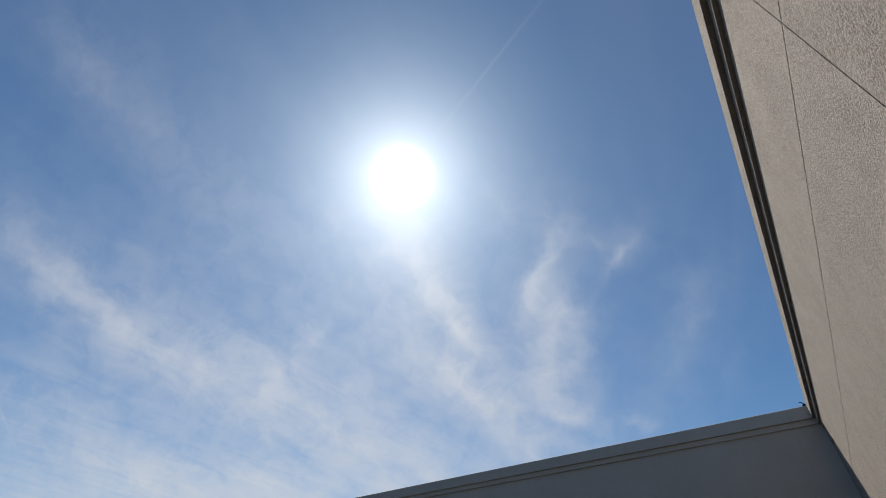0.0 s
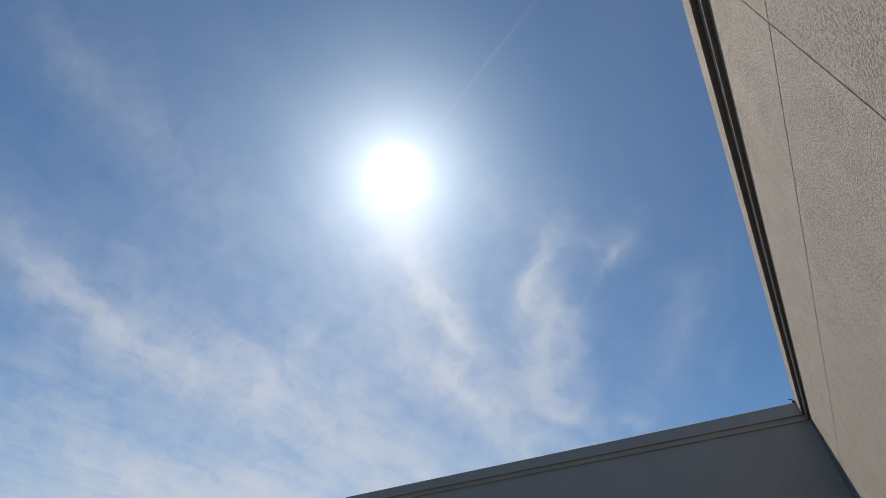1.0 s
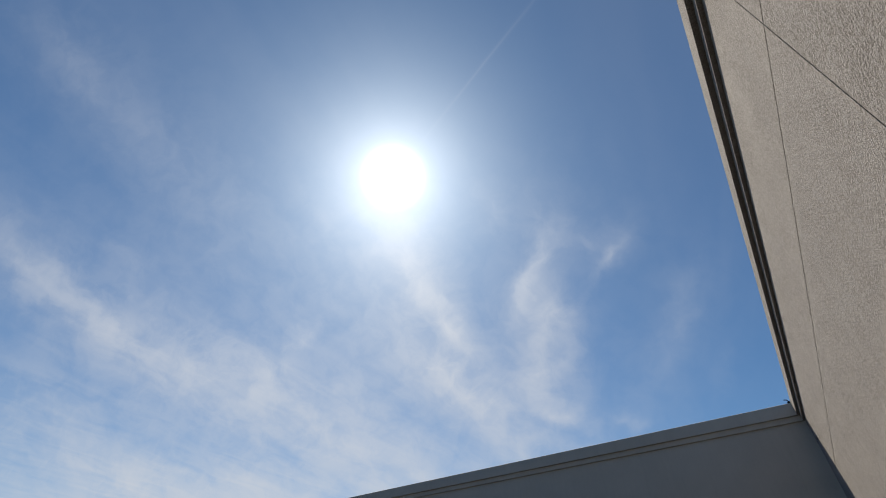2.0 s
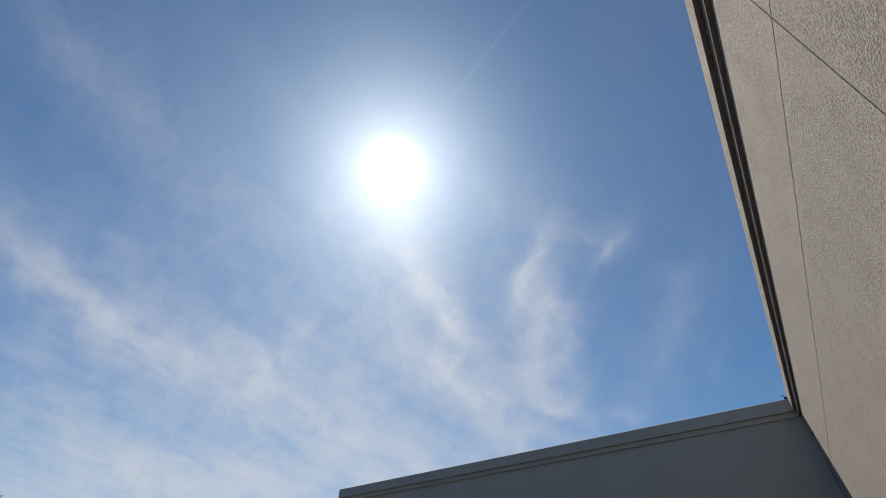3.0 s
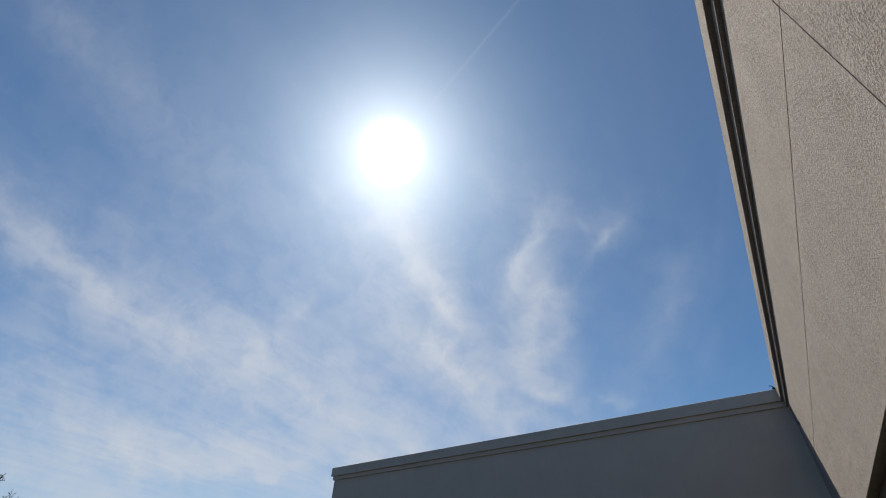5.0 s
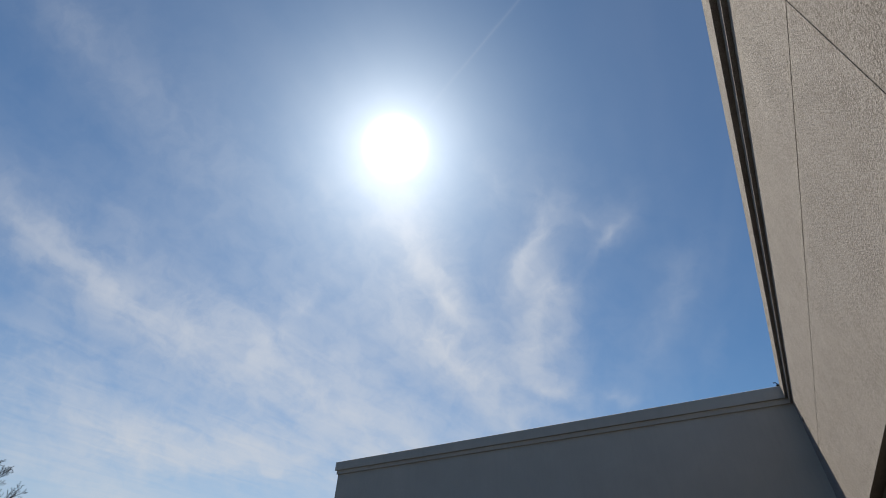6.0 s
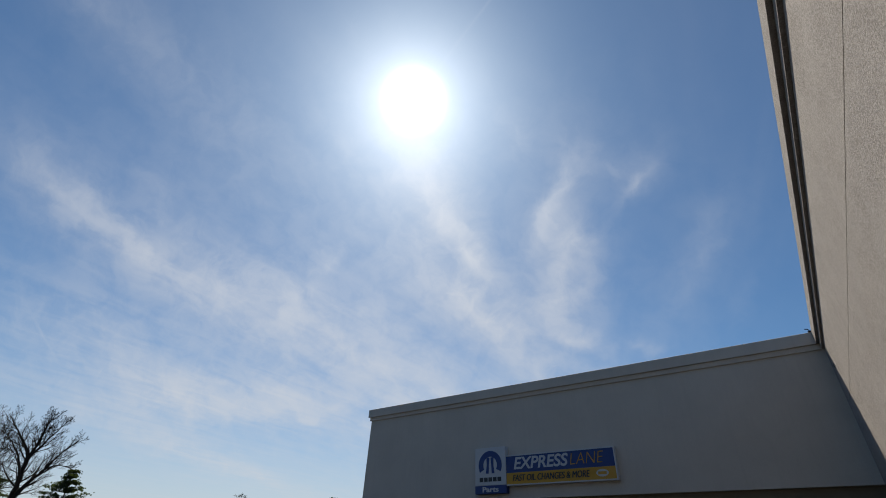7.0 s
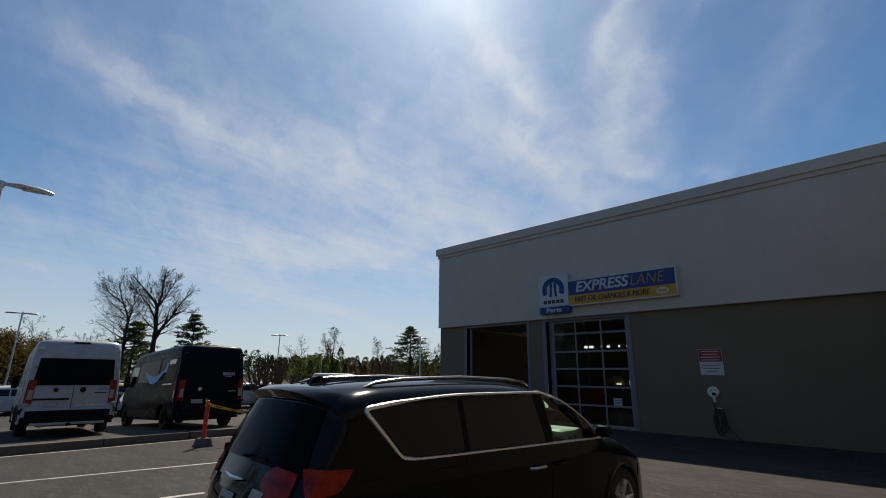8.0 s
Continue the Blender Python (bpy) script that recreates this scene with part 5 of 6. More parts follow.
build_minivan()
build_van("cargo_van", "white high-roof cargo van with wide dark rear glass", pose(-16.22, 2.49, TOP - 0.055, 0, 2.8, 176.2), PAINT_WHITE, 5.99, rear_window=True)
build_van("cargo_van", "dark blue high-roof delivery van with blue decals", pose(-15.62, 5.88, TOP - 0.05, 0, 2.8, 180.8), PAINT_NAVY, 5.99, decal=True)


def build_car(label, at, paint, kind="suv", group="cars parked across the lot"):
    """A distant parked car or SUV."""
    car = thing("parked_car", label, "car", at, group)
    h = {"suv": 1.0, "sedan": 0.84, "pickup": 1.08}[kind]
    L = {"suv": 4.7, "sedan": 4.8, "pickup": 5.6}[kind]
    rear = [(0.02, 0.95 * h), (0.12, 1.12 * h), (0.42, 1.55 * h), (0.7, 1.66 * h)] if kind != "sedan" else [(0.02, 0.95 * h), (0.5, 1.2 * h), (1.1, 1.5 * h), (1.7, 1.70 * h)]
    sh = Shell([(0.08, 0.3), (0.0, 0.5)] + rear + [(2.2, 1.72 * h), (2.75, 1.66 * h), (3.3, 1.35 * h), (3.65, 1.13 * h), (4.2, 1.04 * h), (L - 0.12, 0.85 * h), (L, 0.6), (L - 0.05, 0.28)], 0.93, 1.05 * h, 0.36, 0.2, 0.1, 0.26, 0.09, steps=40)
    R = 0.36
    wheels = ((0.95, R, 0.42), (L - 0.95, R, 0.42))
    part("body", sh.body(wheels), paint, car, smooth=True)
    under(car, 0, L, 0.9, 0.22, 0.45, wheels)
    x0 = 0.75 if kind != "sedan" else 1.35
    for sgn in (-1, 1):
        part("side_window", sh.side_patch(lambda k: x0 - 0.12 * k, lambda k: 2.0, lambda x: 1.12 * h, lambda x: 1.50 * h, sgn, 0.006, 6, 3), TINT, car)
        part("side_window", sh.side_patch(lambda k: 2.06, lambda k: 3.25 - 0.62 * k, lambda x: 1.12 * h, lambda x: 1.50 * h, sgn, 0.006, 6, 3), TINT, car)
        part("head_lamp", sh.side_patch(lambda k: L - 0.62, lambda k: L - 0.2, lambda x: 0.74 * h, lambda x: 0.88 * h, sgn, 0.01, 3, 2), LAMP_CLEAR, car)
        part("tail_lamp", sh.side_patch(lambda k: 0.1, lambda k: 0.35, lambda x: 0.85 * h, lambda x: 1.02 * h, sgn, 0.01, 3, 2), LAMP_RED, car)
        for x, z, a in wheels:
            wheel(car, x, sgn * 0.90, R, sgn, RIM)
    part("windscreen", sh.skin_patch(sh.find(1.18 * h, True), sh.find(1.60 * h, True), -0.9, 0.9, 0.006, 4, 6), TINT, car)
    part("rear_window", sh.skin_patch(sh.find(1.14 * h), sh.find(1.5 * h), -0.88, 0.88, 0.006, 4, 6), TINT, car)
    part("grille", sh.skin_patch(sh.find(0.5, True), sh.find(0.8 * h, True), -0.5, 0.5, 0.01, 3, 4), PLASTIC_BLACK, car)
    return car

# ---- lot beyond: parked cars ----


def polar(az, dist):
    return -math.sin(radians(az)) * dist, math.cos(radians(az)) * dist


def on_ground(az, dist, turn=0.0, lift=0.0):
    x, y = polar(az, dist)
    return pose(x, y, ground_z(x, y) + lift, 0, 0, turn)


build_car("white saloon car parked in the lot", on_ground(76.0, 32.5, 160), PAINT_WHITE, "sedan")
build_car("dark SUV parked at the lot edge", on_ground(86.6, 41, 95), PAINT_BLACK, "suv")
build_car("yellow pickup parked behind the vans", on_ground(77.6, 40, 130), PAINT_YELLOW, "pickup")
build_car("red saloon car parked in the lot", on_ground(66.0, 45, 150), PAINT_RED, "sedan")
white_suv = build_car("white SUV parked in the lot", on_ground(62.4, 37, 205), PAINT_WHITE, "suv")
build_car("dark saloon car parked behind the vans", on_ground(82.2, 36, 100), PAINT_BLACK, "sedan")
build_car("red SUV parked near the building end", on_ground(46.6, 46, 200), PAINT_RED, "suv")
build_car("silver SUV parked in the lot", on_ground(57.5, 48, 20), PAINT_SILVER, "suv")
build_car("black SUV parked in the lot", on_ground(68.5, 46, 30), PAINT_BLACK, "suv")
for az, d, turn in ((65.2, 36, 190), (53.5, 55, 15), (50.0, 58, 190), (71.5, 44, 200), (79.5, 46, 100), (88.5, 40, 90)):
    copy_thing(white_suv, on_ground(az, d, turn))
build_van("cargo_van", "white cargo van parked far across the lot", on_ground(59.0, 50, 60), PAINT_WHITE, 5.41)

# ---- delineator post and caution tape ----
POST_ORANGE = material("delineator_orange", (0.78, 0.055, 0.012), 0.5, vary=0.10, scale=6, stain=(0.62, 0.045, 0.014))
BASE_GREY = material("weathered_grey_rubber", (0.10, 0.092, 0.085), 0.85, vary=0.2, scale=5)
TAPE = material("caution_tape_yellow", (0.75, 0.50, 0.03), 0.45, vary=0.08)
post = thing("delineator_post", "orange plastic delineator post on a grey weighted base", "traffic post", pose(-12.95, 4.78, ground_z(-12.95, 4.78)), group="delineator posts")
bm = boxes((-0.19, -0.19, 0.0, 0.19, 0.19, 0.045), bevel=0.012)
bmesh.ops.create_cone(bm, cap_ends=True, segments=4, radius1=0.235, radius2=0.185, depth=0.15, matrix=pose(0, 0, 0.119, 0, 0, 45))
part("base", bm, BASE_GREY, post, "heavy grey rubber base")
bm = tube(bmesh.new(), [(0, 0, 0.13), (0.01, -0.01, 0.3), (0.02, -0.015, 0.95), (0.022, -0.016, 1.0)], [0.062, 0.055, 0.048, 0.05], 16)
part("tube", bm, POST_ORANGE, post, "", True)
part("collar", tube(bmesh.new(), [(0.022, -0.016, 0.93), (0.022, -0.016, 0.96)], 0.056, 16), POST_ORANGE, post)
bm = lathe(bmesh.new(), [(0.05, 0.0), (0.03, 0.03), (0.03, 0.06), (0.045, 0.09), (0.0, 0.10)], 14)
bm.transform(pose(0.022, -0.016, 1.0, 90, 0, 0))
part("loop_knob", bm, POST_ORANGE, post, "", True)
copy_thing(post, pose(-12.2, 8.3, ground_z(-12.2, 8.3)))
tape = thing("caution_tape", "yellow caution tape strung between the posts", "tape", pose(-12.93, 4.78, ground_z(-12.95, 4.78)))
bm = bmesh.new()
rows = []
for i in range(41):
    f = i / 40
    p = Vector((0.75 * f, 3.5 * f, 0.99 - 0.45 * f - 0.55 * f * (1 - f)))
    tw = math.sin(f * 9) * 0.6
    d = Vector((math.sin(tw) * 0.035, 0.0, math.cos(tw) * 0.035))
    rows.append([bm.verts.new(p - d), bm.verts.new(p + d)])
for a, b in zip(rows, rows[1:]):
    bm.faces.new((a[0], b[0], b[1], a[1]))
part("strip", bm, TAPE, tape)
part("knot", tube(bmesh.new(), [(0.0, -0.07, 0.97), (0.05, 0.0, 1.02), (0.0, 0.07, 0.97), (-0.06, 0.0, 1.0), (0.0, -0.07, 0.97)], 0.02, 6), TAPE, tape)
part("loose_end", tube(bmesh.new(), [(0.0, -0.02, 1.0), (-0.02, -0.06, 1.08), (-0.02, -0.05, 1.14)], [0.02, 0.016, 0.008], 5), TAPE, tape)
for k in range(9):
    f0, f1 = 0.05 + k * 0.1, 0.09 + k * 0.1
    bm = bmesh.new()
    q = []
    for f in (f0, f1):
        p = Vector((0.75 * f + 0.003, 3.5 * f, 0.99 - 0.45 * f - 0.55 * f * (1 - f)))
        tw = math.sin(f * 9) * 0.6
        d = Vector((math.sin(tw) * 0.014, 0.0, math.cos(tw) * 0.014))
        q.append((bm.verts.new(p - d), bm.verts.new(p + d)))
    bm.faces.new((q[0][0], q[1][0], q[1][1], q[0][1]))
    part("printed_bar", bm, SIGN_BLACK, tape)

# ---- lamp posts ----
LAMP_GREY = material("lamp_post_grey", (0.58, 0.58, 0.57), 0.45, 0.3, vary=0.08)
lens_mat = material("lamp_lens", (0.55, 0.55, 0.52), 0.2, vary=0.05)


def build_lamp(at, height):
    lampost = thing("street_lamp", "grey twin-arm LED car park lamp", "street lamp", at, "car park lamps")
    part("base", tube(bmesh.new(), [(0, 0, 0), (0, 0, 0.75), (0, 0, 0.8)], [0.28, 0.28, 0.24], 20), CONCRETE, lampost, "round concrete footing")
    part("pole", tube(bmesh.new(), [(0, 0, 0.8), (0, 0, height)], [0.09, 0.065], 12), LAMP_GREY, lampost, "", True)
    for s in (-1, 1):
        bm = bmesh.new()
        rings = []
        for f, w, h, up in ((0.0, 0.06, 0.06, 0.0), (0.25, 0.08, 0.07, 0.01), (0.42, 0.19, 0.08, 0.02), (0.95, 0.21, 0.085, 0.0), (1.18, 0.15, 0.07, -0.02), (1.28, 0.06, 0.03, -0.03)):
            rings.append([bm.verts.new((w * math.cos(a), s * f, height + up + h * math.sin(a))) for a in (k * 2 * math.pi / 12 for k in range(12))])
        for a, b in zip(rings, rings[1:]):
            for k in range(12):
                bm.faces.new((a[k], a[(k + 1) % 12], b[(k + 1) % 12], b[k]))
        bm.faces.new(rings[-1])
        head = part("lamp_head", bm, LAMP_GREY, lampost, "flat LED lamp head", True)
        part("lens", boxes((-0.13, min(s * 0.5, s * 1.0), height - 0.075, 0.13, max(s * 0.5, s * 1.0), height - 0.062)), lens_mat, head)
    part("collar", tube(bmesh.new(), [(0, 0, height - 0.12), (0, 0, height + 0.07)], 0.085, 12), LAMP_GREY, lampost)
    return lampost


x, y = polar(89.75, 19.4)
build_lamp(pose(x, y, -0.12, 0, 0, -4), 7.42)
far_lamp = build_lamp(on_ground(85.95, 61, -4), 8.0)
for az, d, turn in ((62.9, 75, -27), (46.5, 74, -30), (58.0, 140, -32), (54.0, 230, -37)):
    copy_thing(far_lamp, on_ground(az, d, turn))

# ---- trees ----
BARK = material("bark_grey_brown", (0.034, 0.028, 0.023), 0.9, vary=0.25, scale=3, bump=0.01, bump_scale=20, spec=0.1)
BARK_TAN = material("smooth_tan_bark", (0.115, 0.08, 0.048), 0.9, vary=0.2, scale=5, spec=0.1)
BARK_TWIG = material("twig_bark", (0.030, 0.024, 0.019), 0.9, vary=0.2, spec=0.1)


def leaf_mat(name, color, back):
    m = material(name, color, 0.6, vary=0.3, scale=0.7, fine=6.0, spec=0.3)
    n = Nodes(m.node_tree)
    b = m.node_tree.nodes["Principled BSDF"]
    out = m.node_tree.nodes["Material Output"]
    tr = n.add("ShaderNodeBsdfTranslucent")
    tr.inputs[0].default_value = (*back, 1)
    mx = n.add("ShaderNodeMixShader")
    mx.inputs[0].default_value = 0.42
    n.put(mx.inputs[1], b.outputs[0])
    n.put(mx.inputs[2], tr.outputs[0])
    n.put(out.inputs[0], mx.outputs[0])
    return m


NEEDLE = leaf_mat("pine_needles", (0.034, 0.050, 0.024), (0.06, 0.085, 0.02))
LEAF_SPRING = leaf_mat("leaves_spring_green", (0.075, 0.092, 0.03), (0.11, 0.135, 0.03))
LEAF_RUST = leaf_mat("leaves_rust", (0.075, 0.054, 0.022), (0.11, 0.08, 0.025))
LEAF_DULL = leaf_mat("leaves_dull", (0.055, 0.055, 0.032), (0.08, 0.08, 0.03))


def leaf_cloud(rng, centres, each, size, around, flat=0.7):
    """Small loose leaves round each centre."""
    verts, faces = [], []
    for c in centres:
        for _ in range(each):
            p = Vector(c) + Vector((rng.gauss(0, around), rng.gauss(0, around), rng.gauss(0, around * flat)))
            u = Vector((rng.gauss(0, 1), rng.gauss(0, 1), rng.gauss(0, 1))).normalized() * size * rng.uniform(0.6, 1.3)
            v = u.orthogonal() * rng.uniform(0.35, 0.7)
            n = len(verts)
            verts += [p - u, p + v, p + u, p - v]
            faces.append((n, n + 1, n + 2, n + 3))
    bm = bmesh.new()
    vs = [bm.verts.new(v) for v in verts]
    for f in faces:
        bm.faces.new([vs[i] for i in f])
    return bm


def pine_tree(label, at, height, seed, width, start=0.15, tiers=16, clumps=7, ragged=0.35, name="pine_tree", mat=None):
    """A conifer: whorls of drooping boughs with needle tufts, gaps between them."""
    rng = random.Random(seed)
    tree = thing(name, label, "tree", at)
    part("trunk", tube(bmesh.new(), [(0, 0, -0.2), (0.05, 0, height * 0.5), (0, 0.05, height * 0.98)], [height * 0.022, height * 0.013, 0.02], 8), BARK, tree, "", True)
    spots = []
    for t in range(tiers * 5):
        f = start + (1 - start) * (t + rng.uniform(-1.5, 1.5)) / (tiers * 5)
        f = min(max(f, start), 0.985)
        r = (width * (1 - f) ** 0.8 * rng.uniform(1 - ragged, 1.1) + 0.2) * 0.85
        a = t * 2.4 + rng.uniform(-0.6, 0.6)
        z = height * f
        end = Vector((math.cos(a) * r, math.sin(a) * r, z + r * rng.uniform(-0.15, 0.30)))
        part("bough", tube(bmesh.new(), [(0, 0, z), end * 0.5 + Vector((0, 0, z * 0.5 - 0.06 * r)), end], [0.05, 0.035, 0.012], 4, caps=False), BARK, tree)
        for k in range(clumps):
            q = 0.3 + 0.7 * (k + rng.random()) / clumps
            spots.append(Vector((0, 0, z)).lerp(end, q) + Vector((rng.gauss(0, 0.12 * r), rng.gauss(0, 0.12 * r), rng.gauss(0, 0.08))))
    part("crown", leaf_cloud(rng, spots, 15, 0.085, 0.17, 0.35), mat or NEEDLE, tree, "dark needle tufts")["kind"] = "stuff"
    return tree


def leafy_tree(label, at, height, seed, width, mat, name="leafy_tree", puffs=26, each=60, size=0.16):
    rng = random.Random(seed)
    tree = thing(name, label, "tree", at)
    part("trunk", tube(bmesh.new(), [(0, 0, -0.2), (0, 0, height * 0.45)], [0.2, 0.12], 8), BARK, tree)
    spots = []
    for _ in range(puffs):
        a, r, z = rng.uniform(0, 2 * math.pi), width * math.sqrt(rng.random()), rng.uniform(0.28, 0.95)
        r *= math.sin(math.pi * min(z + 0.12, 1.0)) ** 0.6
        p = Vector((r * math.cos(a), r * math.sin(a), z * height))
        spots.append(p)
        part("limb", tube(bmesh.new(), [(0, 0, height * 0.3), p * 0.6 + Vector((0, 0, height * 0.08)), p], [0.06, 0.04, 0.012], 4, caps=False), BARK, tree)
    part("crown", leaf_cloud(rng, spots, each, size, width * 0.24), mat, tree, "uneven leafy crown")["kind"] = "stuff"
    return tree


def shoot(rng, out, p, d, length, radius, level, plan):
    """One branch with side branches spread along it. plan: for each level, side branches, their tilt, their length, lift."""
    n = 7 if level < 2 else 4
    pts, rad = [p.copy()], [radius]
    lift = plan[min(level, len(plan) - 1)][3]
    for i in range(n):
        d = (d + Vector((rng.gauss(0, 0.08), rng.gauss(0, 0.08), rng.gauss(0, 0.05) + lift))).normalized()
        p = p + d * (length / n)
        pts.append(p.copy())
        rad.append(max(radius * (1 - 0.85 * (i + 1) / n), 0.012))
    out.append((level, pts, rad))
    if level >= len(plan):
        return
    count, tilt, share, _ = plan[level]
    turn = rng.uniform(0, 6.28)
    for k in range(count):
        f = 0.22 + 0.76 * (k + rng.uniform(0.1, 0.9)) / count
        i = min(int(f * n), n - 1)
        q = pts[i].lerp(pts[i + 1], f * n - i)
        axis = (pts[i + 1] - pts[i]).normalized()
        turn += 2.4 + rng.uniform(-0.5, 0.5)
        side = Matrix.Rotation(turn, 3, axis) @ axis.orthogonal().normalized()
        a = radians(tilt * rng.uniform(0.75, 1.2))
        shoot(rng, out, q, axis * math.cos(a) + side * math.sin(a), length * share * (1.12 - 0.62 * f) * rng.uniform(0.8, 1.15), rad[i] * 0.52, level + 1, plan)


def tall_tree(label, at, seed, leaders, plan, radius, leaf=None, name="bare_tree"):
    """A large leafless tree. leaders: (foot height, direction, length, thickness share)."""
    rng = random.Random(seed)
    tree = thing(name, label, "tree", at)
    out = []
    for foot, d, length, share in leaders:
        shoot(rng, out, Vector((0, 0, foot)), Vector(d).normalized(), length, radius * share, 0, plan)
    bm = tube(bmesh.new(), [(0, 0, -0.2), (0, 0, 0.5), (0, 0, leaders[0][0] + 0.2)], [radius * 1.5, radius * 1.15, radius], 10, caps=False)
    part("trunk", bm, BARK, tree, "", True)
    twigs = bmesh.new()
    for level, pts, rad in out:
        if level < 2:
            part("limb" if level == 0 else "branch", tube(bmesh.new(), pts, rad, 7, caps=False), BARK, tree, "", True)
        else:
            tube(twigs, pts, rad, 3, caps=False)
    tagged(part("crown", twigs, BARK_TWIG, tree, "fine bare twigs"), kind="stuff")
    if leaf:                                               # thin new leaves on the twigs
        spots = [q for level, pts, rad in out if level >= 2 for q in pts[-1:]]
        tagged(part("foliage", leaf_cloud(rng, spots, 2, 0.085, 0.12), leaf, tree, "sparse new leaves"), kind="stuff")
    return tree


def drawn_tree(label, at, seed, limbs, name="bare_tree"):
    """A large leafless tree with named main limbs. limbs: the points (x, y, z) of each, its foot radius, and the
    count, length, tilt and lift of the branches along it."""
    rng = random.Random(seed)
    tree = thing(name, label, "tree", at)
    twigs = bmesh.new()
    plan = ((9, 46, 0.48, 0.05), (7, 44, 0.50, 0.05), (5, 42, 0.5, 0.06))
    for k, (pts, radius, count, length, tilt, lift) in enumerate(limbs):
        pts = [Vector(q) for q in pts]
        fine = []
        for i in range(len(pts) - 1):
            a, b, c, d = pts[max(i - 1, 0)], pts[i], pts[i + 1], pts[min(i + 2, len(pts) - 1)]
            for j in range(5):
                t = j / 5
                fine.append(0.5 * ((2 * b) + (c - a) * t + (2 * a - 5 * b + 4 * c - d) * t * t + (3 * b - a - 3 * c + d) * t ** 3) + Vector((rng.gauss(0, 0.03), rng.gauss(0, 0.03), 0)))
        fine.append(pts[-1])
        rad = [max(radius * (1 - 0.9 * (i / (len(fine) - 1)) ** 0.8), 0.02) for i in range(len(fine))]
        part("trunk" if k == 0 else "limb", tube(bmesh.new(), fine, rad, 8, caps=False), BARK, tree, "", True)
        turn = rng.uniform(0, 6.28)
        for j in range(count):
            f = (0.30 if k == 0 else 0.12) + (0.69 if k == 0 else 0.87) * (j + rng.uniform(0.1, 0.9)) / count
            i = min(int(f * (len(fine) - 1)), len(fine) - 2)
            axis = (fine[i + 1] - fine[i]).normalized()
            turn += 2.4 + rng.uniform(-0.5, 0.5)
            side = Matrix.Rotation(turn, 3, axis) @ axis.orthogonal().normalized()
            a = radians(tilt * rng.uniform(0.8, 1.2) * (1.1 - 0.5 * f))
            out = []
            shoot(rng, out, fine[i], axis * math.cos(a) + side * math.sin(a) + Vector((0, 0, lift)), length * (1.15 - 0.70 * f) * rng.uniform(0.75, 1.15), max(rad[i] * 0.42, 0.035), 1, plan)
            for level, q, r in out:
                if level < 2:
                    part("branch", tube(bmesh.new(), q, r, 6, caps=False), BARK, tree, "", True)
                else:
                    tube(twigs, q, [v * 0.9 for v in r], 3, caps=False)
    tagged(part("crown", twigs, BARK_TWIG, tree, "fine bare twigs"), kind="stuff")
    return tree


def small_tree(label, az, dist, height, seed, radius=0.10, tilt=45, leaders=2, leaf=None, name="bare_tree"):
    """A slight leafless tree at the edge of the lot."""
    rng = random.Random(seed)
    lead = [(height * 0.22, (rng.uniform(-0.2, 0.2), rng.uniform(-0.2, 0.2), 1), height * 0.74, 1.0)]
    for k in range(leaders - 1):
        lead.append((height * 0.25, (rng.uniform(-0.7, 0.7), rng.uniform(-0.7, 0.7), 1), height * 0.6, 0.7))
    tall_tree(label, on_ground(az, dist, az), seed, lead, ((10, tilt, 0.45, 0.03), (7, 45, 0.45, 0.04), (5, 45, 0.42, 0.05)), radius, leaf, name)


drawn_tree("tall bare tree with a wide forked crown", on_ground(75.4, 62, 75.4), 5, (
    (((0, 0, -0.3), (0.05, 0, 3.0), (0.1, 0, 5.9), (0.0, 0, 7.8), (-0.2, 0, 9.7), (-0.9, 0.2, 10.7), (-1.7, 0.3, 11.6), (-3.0, 0.4, 13.0)), 0.36, 20, 3.2, 56, 0.08),
    (((-0.15, 0, 9.2), (0.1, 0.2, 10.9), (0.1, 0.3, 12.4), (0.2, 0.3, 13.4)), 0.17, 17, 2.3, 42, 0.15),
    (((-0.1, 0, 9.5), (0.7, -0.3, 11.3), (1.5, -0.5, 13.2)), 0.14, 16, 2.3, 45, 0.1),
    (((0.1, 0, 5.9), (0.8, 0.2, 7.6), (1.5, 0.3, 8.8), (2.3, 0.4, 10.5), (3.2, 0.5, 11.8)), 0.22, 20, 2.5, 50, 0.1),
    (((1.4, 0.3, 8.7), (2.4, 0, 9.3), (4.0, -0.2, 9.0)), 0.10, 8, 1.6, 45, 0.2),
    (((0, 0, 7.6), (-0.7, -0.8, 9.3), (-1.9, -1.6, 10.6), (-2.7, -1.8, 11.4)), 0.13, 11, 2.0, 48, 0.12)))
drawn_tree("tall bare tree with fine spreading twigs", on_ground(77.9, 64, 77.9), 12, (
    (((0, 0, -0.3), (0.0, 0, 4.0), (0.05, 0, 6.5), (0.0, 0, 8.4), (-0.8, 0, 10.4), (-1.5, 0, 12.4)), 0.27, 46, 4.6, 78, -0.02),
    (((0.0, 0, 7.4), (0.3, 0.2, 9.6), (0.3, 0.3, 11.8)), 0.12, 12, 2.2, 60, 0.05),
    (((-0.4, 0, 9.8), (-2.0, 0.3, 11.0), (-3.2, 0.4, 11.9)), 0.09, 9, 1.6, 50, 0.05)))
small_tree("thin bare tree with fine twigs behind the vans", 81.2, 78, 8.2, 23, 0.12, 60, 3)
small_tree("thin bare tree above the rusty shrubs", 84.4, 80, 9.4, 29, 0.12, 55, 2)
pine_tree("dark ragged pine beside the bare trees", on_ground(71.8, 62, 0), 9.0, 3, 5.6, start=0.22, tiers=12, clumps=10, ragged=0.6)
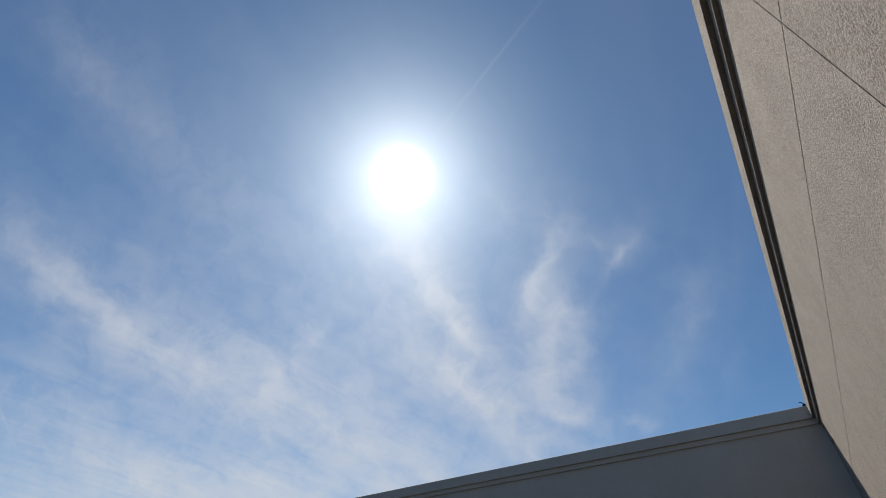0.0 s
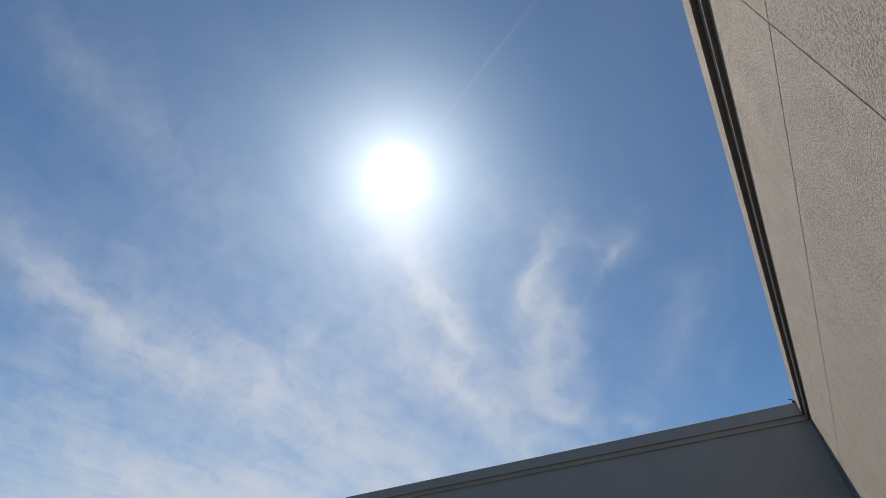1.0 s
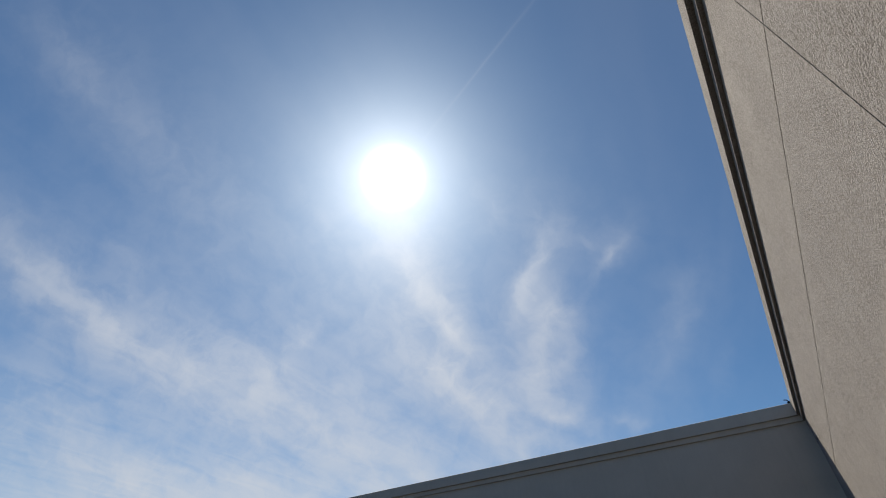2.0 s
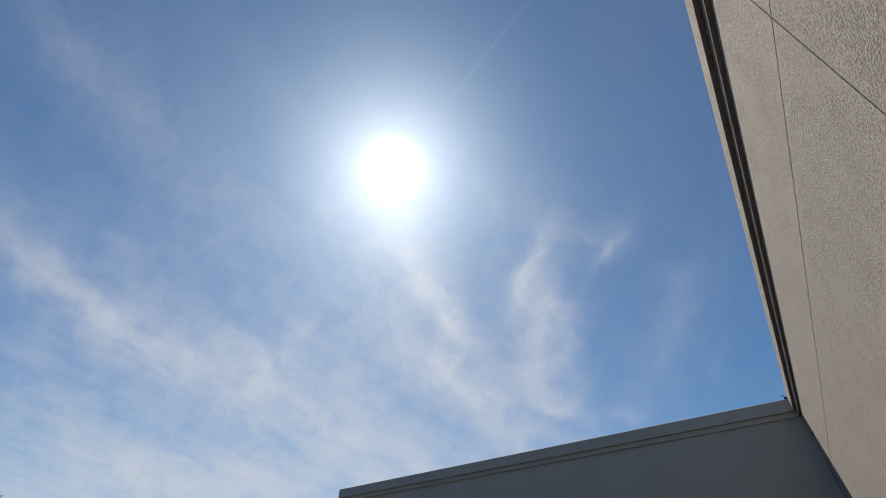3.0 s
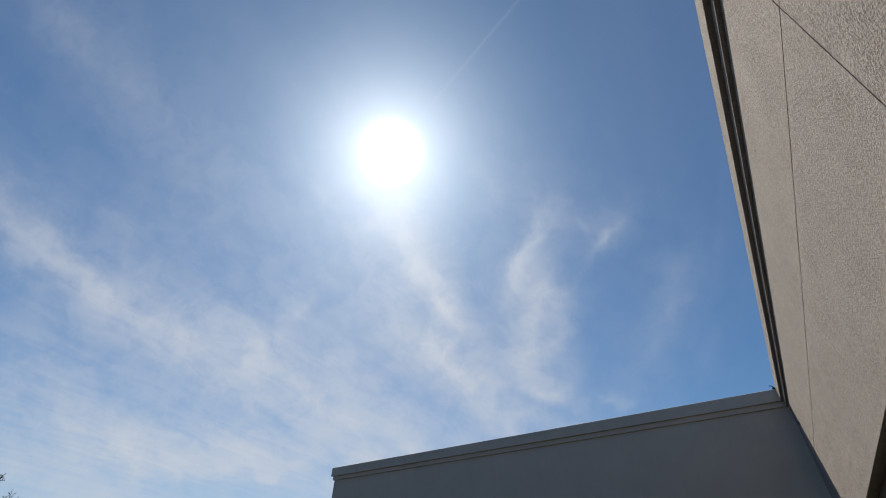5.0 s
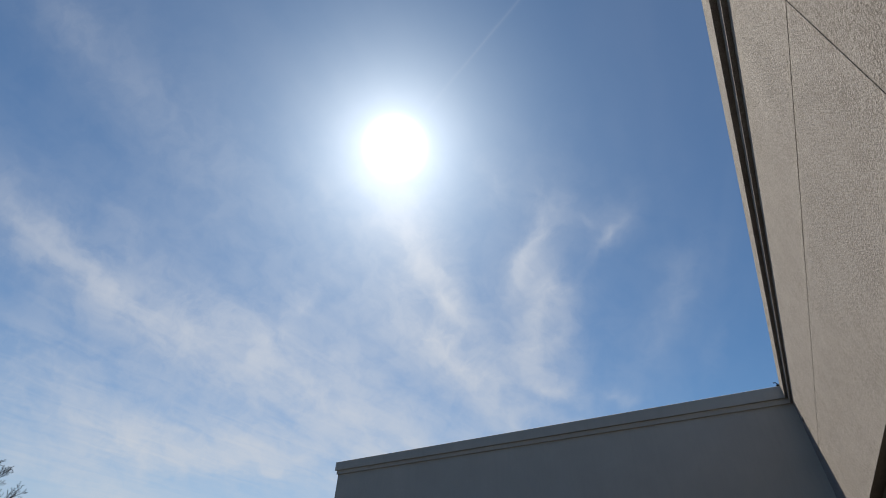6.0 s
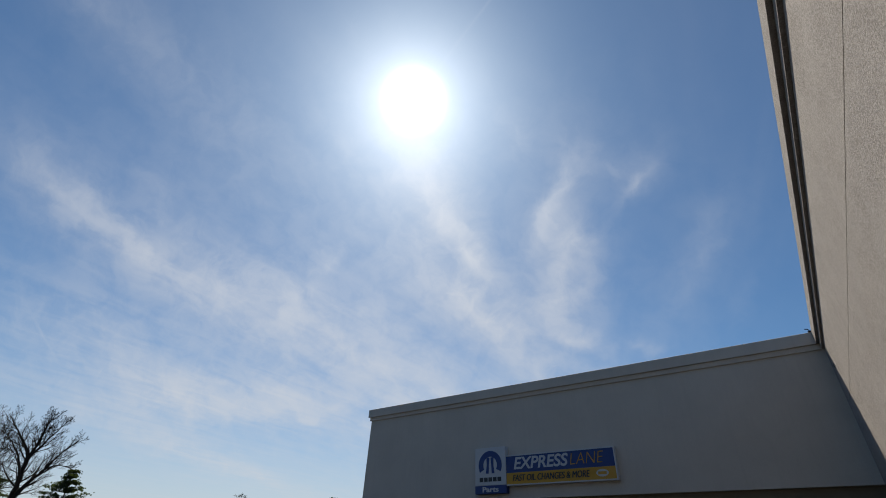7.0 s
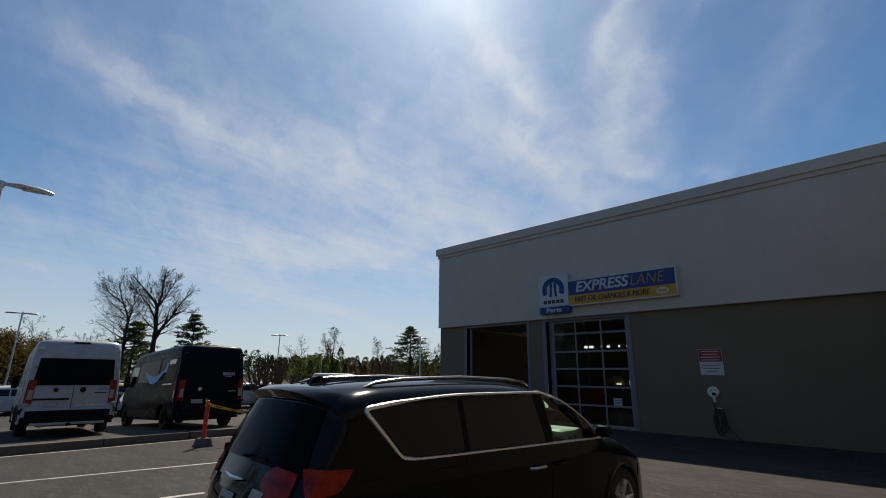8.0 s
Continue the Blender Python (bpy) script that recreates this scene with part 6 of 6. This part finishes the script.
pine_tree("dark pine between the bare trees", on_ground(77.0, 66, 0), 8.2, 8, 6.6, start=0.06, tiers=15, clumps=12, ragged=0.5)
pine_tree("broad dark pine at the tree line", on_ground(47.7, 100, 0), 12.4, 15, 9.6, start=0.05, tiers=24, clumps=14, ragged=0.2)
for az, d, h, s, w in ((86.6, 66, 6.2, 31, 2.9), (84.2, 68, 5.6, 37, 2.6), (88.6, 64, 6.0, 41, 2.8), (82.4, 72, 5.0, 43, 2.3), (90.5, 66, 6.4, 44, 2.8)):
    leafy_tree("rusty brown early-spring tree", on_ground(az, d), h, s, w, LEAF_RUST, puffs=60, each=190, size=0.095)
small_tree("slender tree with thin new leaves", 56.8, 110, 12.4, 51, 0.13, 30, 2, LEAF_DULL, "slender_tree")
small_tree("slender bare tree at the tree line", 60.3, 115, 10.6, 57, 0.11, 35, 2)
small_tree("slender tree with thin new leaves", 51.2, 120, 10.4, 61, 0.10, 24, 1, LEAF_DULL, "slender_tree")
small_tree("bare tree beside the broad pine", 45.6, 104, 10.4, 67, 0.14, 45, 3)


def crape_myrtle(label, at, height, seed, width, stems=9):
    """A hard-pruned shrub: bare stems fanning out of one base, ending in knuckles."""
    rng = random.Random(seed)
    shrub = thing("pruned_shrub", label, "shrub", at)
    tw = bmesh.new()
    for k in range(stems):
        bm = bmesh.new()
        a = k * 2 * math.pi / stems + rng.uniform(-0.3, 0.3)
        r = width * rng.uniform(0.35, 1.0)
        end = Vector((math.cos(a) * r, math.sin(a) * r, height * rng.uniform(0.86, 0.98) * (1 - 0.22 * (r / width) ** 2)))
        mid = Vector((end.x * 0.66, end.y * 0.66, height * 0.44))
        q = [Vector((0.12 * math.cos(a), 0.12 * math.sin(a), -0.1)), Vector((end.x * 0.24, end.y * 0.24, height * 0.2)), mid, mid.lerp(end, 0.55) + Vector((end.x * 0.12 + rng.gauss(0, 0.05), end.y * 0.12 + rng.gauss(0, 0.05), 0)), end]
        tube(bm, q, [0.085, 0.06, 0.042, 0.034, 0.042], 8)
        for _ in range(3):
            e2 = q[1].lerp(mid, rng.uniform(0.3, 1.0))
            tip = e2 + Vector((rng.gauss(0, 0.45), rng.gauss(0, 0.45), height * rng.uniform(0.28, 0.55)))
            tip.z = min(tip.z, height * 0.98)
            tube(bm, [e2, e2.lerp(tip, 0.5) + Vector((rng.gauss(0, 0.05), rng.gauss(0, 0.05), 0)), tip], [0.04, 0.034, 0.045], 6)
            for _ in range(5):
                tube(tw, [tip, tip + Vector((rng.gauss(0, 0.16), rng.gauss(0, 0.16), rng.uniform(0.1, 0.34)))], [0.014, 0.006], 3)
        part("stem", bm, BARK_TAN, shrub, "", True)
    tagged(part("crown", tw, BARK_TWIG, shrub, "thin pruned shoots"), kind="stuff")
    return shrub


crape_myrtle("bare pruned shrub with stout fanning stems", on_ground(63.6, 36), 3.8, 71, 2.7, 18)
crape_myrtle("bare pruned shrub with upright stems", on_ground(50.9, 62), 5.0, 73, 2.0, 18)
crape_myrtle("bare pruned shrub with stout fanning stems", on_ground(60.6, 44), 2.6, 79, 1.0, 8)


def woods(name, label, seed, az0, az1, d0, d1, h0, h1, count, mat):
    """A far wood: many ragged crowns in one mesh."""
    rng = random.Random(seed)
    verts, faces = [], []
    for _ in range(count):
        az, d = rng.uniform(az0, az1), rng.uniform(d0, d1)
        x, y = polar(az, d)
        h = rng.uniform(h0, h1) * (1.25 if rng.random() < 0.12 else 1.0)
        w = h * rng.uniform(0.22, 0.36)
        slim = rng.random() < 0.35
        for _ in range(430):
            f = rng.random() ** 0.7
            r = w * ((1 - f) ** 0.7 + 0.08 if slim else math.sin(math.pi * min(0.15 + 0.8 * f, 1.0)) ** 0.7) * rng.uniform(0.5, 1.05)
            a = rng.uniform(0, 2 * math.pi)
            p = Vector((x + r * math.cos(a), y + r * math.sin(a), -1.2 + h * f))
            u = Vector((rng.gauss(0, 1), rng.gauss(0, 1), rng.gauss(0, 0.8))).normalized() * rng.uniform(0.18, 0.48)
            v = u.orthogonal().normalized() * u.length * rng.uniform(0.4, 0.8)
            n = len(verts)
            verts += [p - u, p + v, p + u, p - v]
            faces.append((n, n + 1, n + 2, n + 3))
    me = bpy.data.meshes.new(name)
    me.from_pydata(verts, [], faces)
    me.materials.append(mat)
    tagged(new(name, me), label, "woods", kind="stuff")


woods("far_woods", "dark evergreen woods along the horizon", 81, 40, 100, 200, 270, 8.5, 11.5, 170, NEEDLE)
woods("far_woods", "dull bare and budding woods along the horizon", 83, 40, 100, 190, 250, 7.5, 9.5, 90, LEAF_DULL)
woods("far_woods", "fresh green trees along the horizon", 85, 56, 63, 150, 180, 6.5, 8.6, 26, LEAF_SPRING)
woods("far_woods", "rusty trees along the horizon", 87, 44, 56, 170, 200, 6.0, 7.5, 26, LEAF_RUST)
# unseen trees added behind the viewer, to darken what car paint and glass reflect
woods("far_woods", "unseen dark woods added to dim reflections", 89, 105, 265, 60, 105, 12.0, 19.0, 170, NEEDLE)
